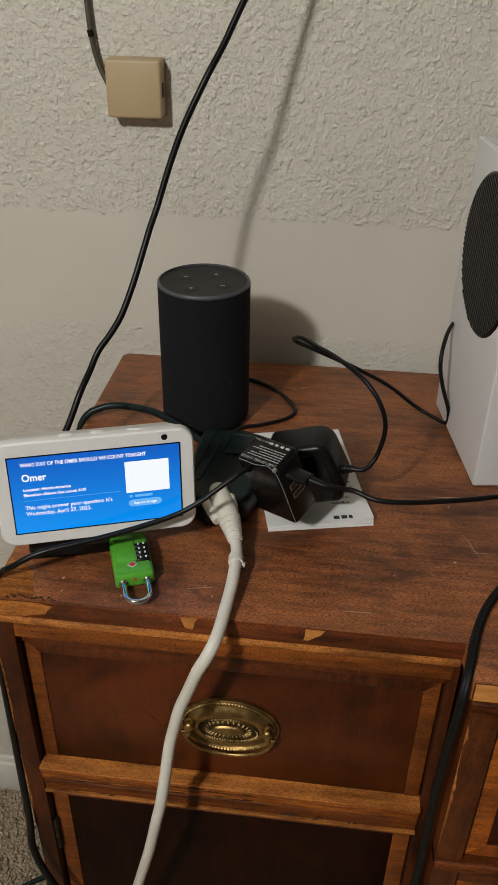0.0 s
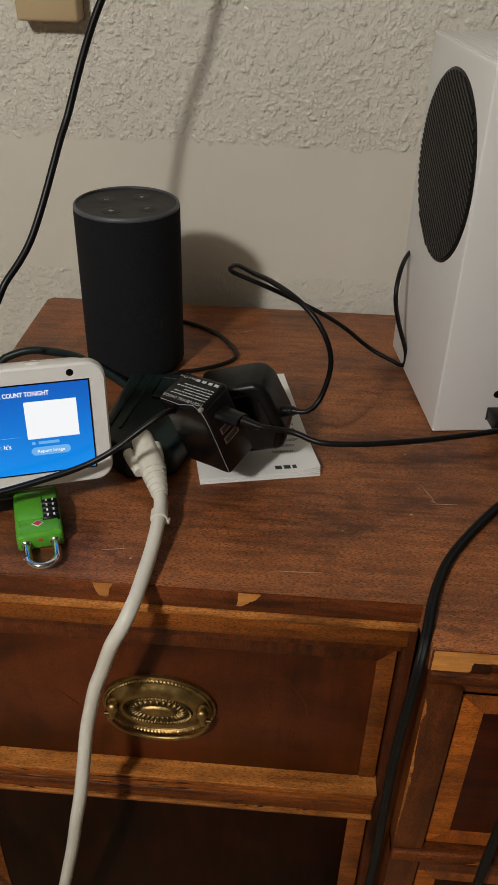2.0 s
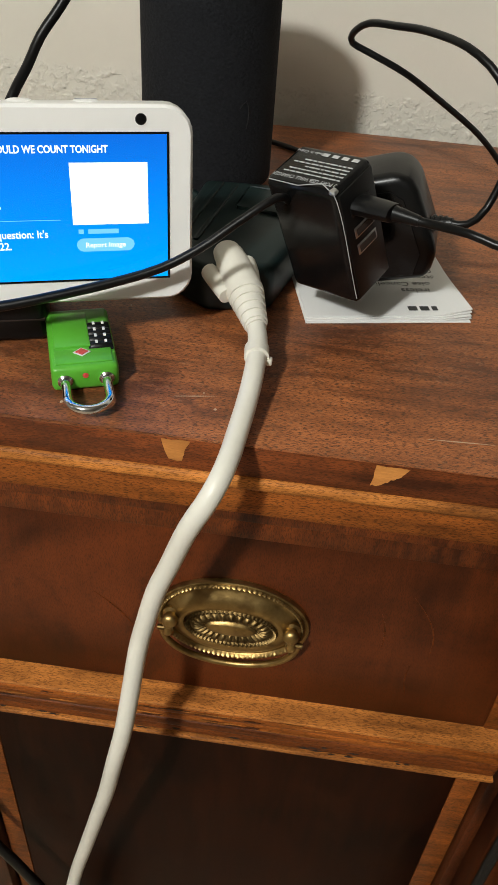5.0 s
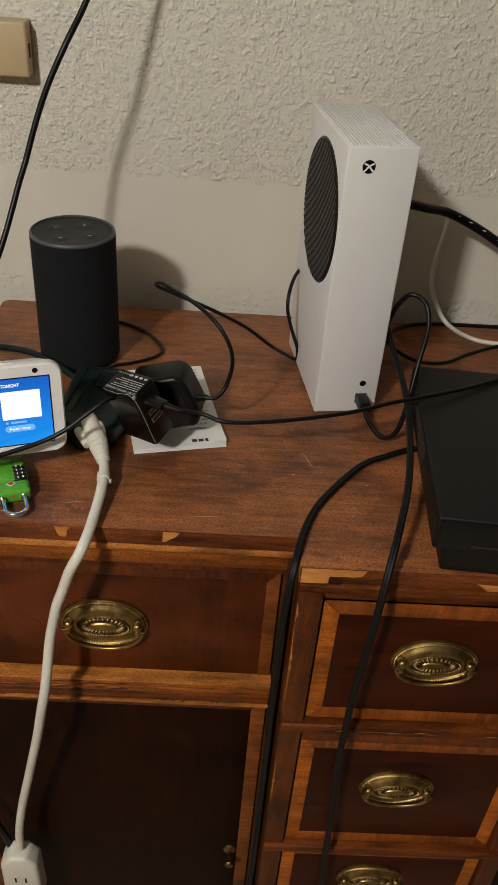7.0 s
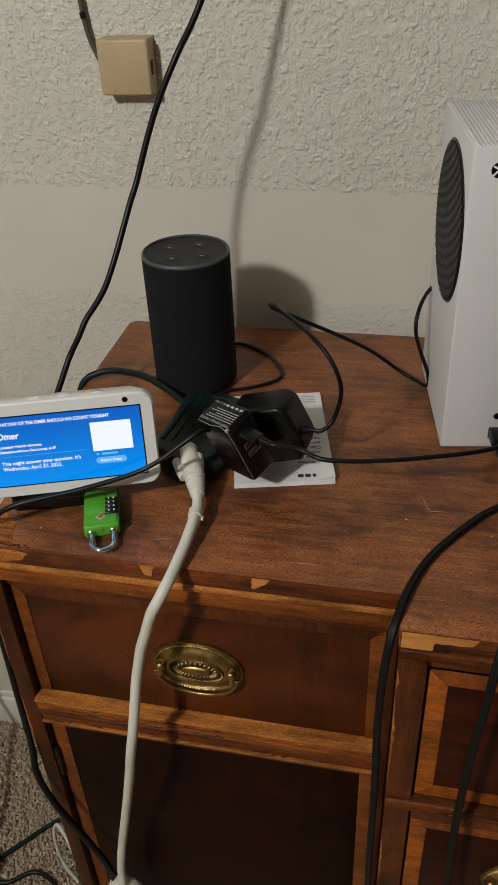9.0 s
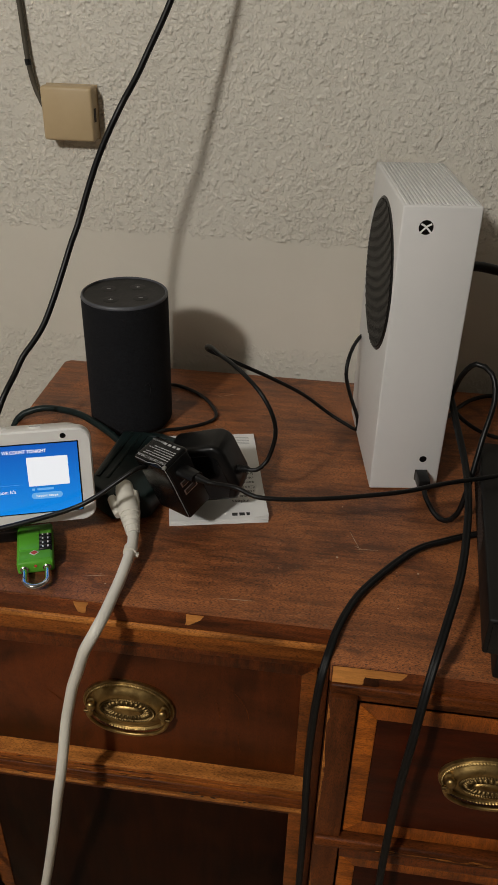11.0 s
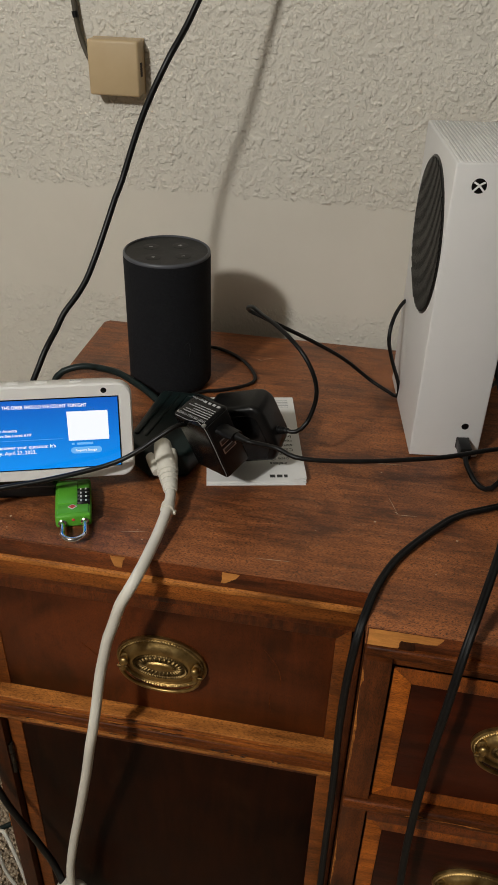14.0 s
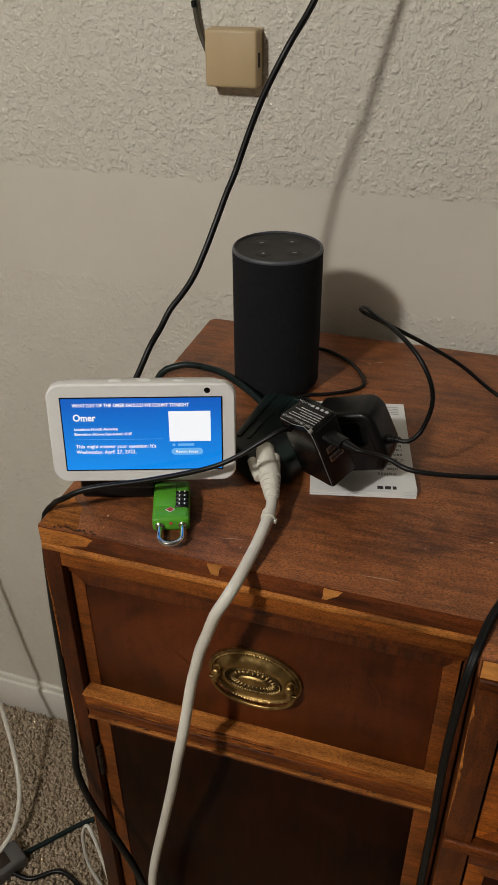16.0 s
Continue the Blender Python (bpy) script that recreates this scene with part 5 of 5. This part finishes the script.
    part("cord", tube([(.030, .112, T + .050), (.032, .098, T + .066), (.027, .082, T + .076), (.010, .072, T + .066), (-.006, .0645, T + .055), (-.028, .056, T + .045), (-.072, .0385, T + .036), (-.118, .022, T + .029), (-.140, .016, T + .018), (-.153, .020, T + .006), (-.162, .016, T - .012),
                       (-.164, .010, T - .08), (-.163, .004, T - .18), (-.162, -.002, T - .28), (-.160, -.010, T - .32), (-.145, -.014, T - .37), (-.118, -.016, T - .43), (-.098, -.018, T - .49), (-.08, -.03, T - .60), (-.09, -.05, T - .932)], .0018, 10, r2=.0050), M_RUBBER, s)
    # leads behind the consoles
    s = thing("braided_cable", Matrix.Identity(4), "black braided video cable with pale flecks behind the console", "cable")
    path = [(.285, .345, T + .175), (.315, .365, T + .172), (.345, .380, T + .163), (.382, .398, T + .151), (.440, .400, T + .122), (.52, .40, T + .07), (.60, .38, T + .02)]
    c = part("cord", tube(path, .0052, 12), M_RUBBER, s)
    sp = spline(path)
    for k in range(4, len(sp) - 2, 3):
        d = (sp[k + 1] - sp[k - 1]).normalized()
        q = sp[k] + Vector((0, -.0040, .0024))
        part("fleck", tube([q - d * .0032 - Vector((0, 0, .0008)), q + d * .0032 + Vector((0, 0, .0008))], .0007, 6), M_WHITE, c, "pale woven fleck")
    s = thing("white_thin_cable", Matrix.Identity(4), "white thin cable hanging behind the console", "cable")
    part("cord", tube([(.370, .41, T + .160), (.377, .40, T + .144), (.372, .395, T + .10), (.371, .39, T + .070), (.380, .382, T + .045), (.398, .375, T + .022), (.43, .368, T + .008), (.47, .365, T + .005), (.55, .37, T + .005)], .0028, 10), M_CORDWHITE, s)
    s = thing("thin_black_cable", Matrix.Identity(4), "thin black cable lying on the top behind the console", "cable")
    part("cord", tube([(.283, .33, T + .06), (.300, .325, T + .04), (.32, .31, T + .022), (.35, .305, T + .008), (.385, .310, T + .005), (.42, .335, T + .005), (.47, .36, T + .006), (.55, .37, T + .006)], .0022, 10), M_RUBBER, s)


cords()


# ---- on the wall ----
def wall_box():
    s = thing("wall_jack_box", pose(-0.1340, WALL, T + 0.2890), "beige surface-mounted cable jack box on the wall", "wall box")
    part("cover", boxm(-.0240, .0325, -.0235, 0, -.0275, .0275, .0030, 3), M_BEIGE, s, "beige plastic cover")
    part("port", boxm(.0312, .0328, -.0180, -.0110, -.008, .006, .0002), M_DARK, s, "small dark port in the side")
    part("seam", boxm(-.0242, .0327, -.0014, -.0006, -.0277, .0277), M_BEIGE, s, smooth=False)
    s = thing("wall_cable", Matrix.Identity(4), "dark olive cable running up the wall from the jack box", "cable")
    M = mat("olive_cord", (0.06, 0.047, 0.026), 0.5, col2=(0.08, 0.07, 0.05), scale=50)
    part("cord", tube([(-.157, WALL - .008, T + .287), (-.163, WALL - .007, T + .298), (-.170, WALL - .006, T + .316), (-.174, WALL - .006, T + .343), (-.177, WALL - .005, T + .40), (-.186, WALL - .005, T + .55), (-.20, WALL - .005, 2.499)], .0029, 10), M, s)
    part("tie", tube([(-.1733, WALL - .0065, T + .334), (-.1743, WALL - .0062, T + .340)], .0034, 10), M_RUBBER, s)


wall_box()


# ---- on the floor beside the sideboard ----
def floor_clutter():
    s = thing("floor_power_strip", pose(-.470, .125, FLOOR + 0.004, 0, 0, 60), "grey power strip on the carpet", "power strip")
    part("case", boxm(-.09, .05, -.022, .022, 0, .028, .005, 3), mat("grey_plastic", (.085, .082, .08), .45, col2=(.11, .105, .10), scale=30), s)
    for k in range(3):
        part("outlet", boxm(-.075 + k * .038, -.050 + k * .038, -.012, .012, .0278, .0286, .0003), M_DARK, s)
    s = thing("white_floor_cable", Matrix.Identity(4), "white cable rising from the power strip beside the wall", "cable")
    part("cord", tube([(-.475, .150, 0.003), (-.470, .190, 0.013), (-.485, .240, 0.033), (-.520, .290, 0.073), (-.56, .33, 0.173), (-.60, .36, .4), (-.66, .40, .8), (-.70, .42, 1.0)], .0042, 10), M_CORDWHITE, s)
    s = thing("green_floor_cable", Matrix.Identity(4), "dark green cord lying on the carpet", "cable")
    part("cord", tube([(-.455, .155, -0.015), (-.420, .195, -0.017), (-.365, .256, -0.017), (-.30, .30, -0.017), (-.24, .33, -0.017)], .0045, 10), M_GREENCORD, s)
    s = thing("black_floor_cable", Matrix.Identity(4), "black cord lying on the carpet", "cable")
    part("cord", tube([(-.450, .135, -0.015), (-.41, .135, -0.017), (-.37, .16, -0.015), (-.33, .15, -0.017), (-.30, .12, -0.017), (-.24, .10, -0.017)], .0040, 10), M_RUBBER, s)
    s = thing("white_loose_cable", Matrix.Identity(4), "white thin cable curling beside the sideboard", "cable")
    part("cord", tube([(-.29, .16, -0.019), (-.315, .17, 0.023), (-.318, .175, 0.093), (-.295, .165, 0.143), (-.26, .14, 0.073), (-.24, .12, -0.017)], .0030, 10), M_CORDWHITE, s)


floor_clutter()
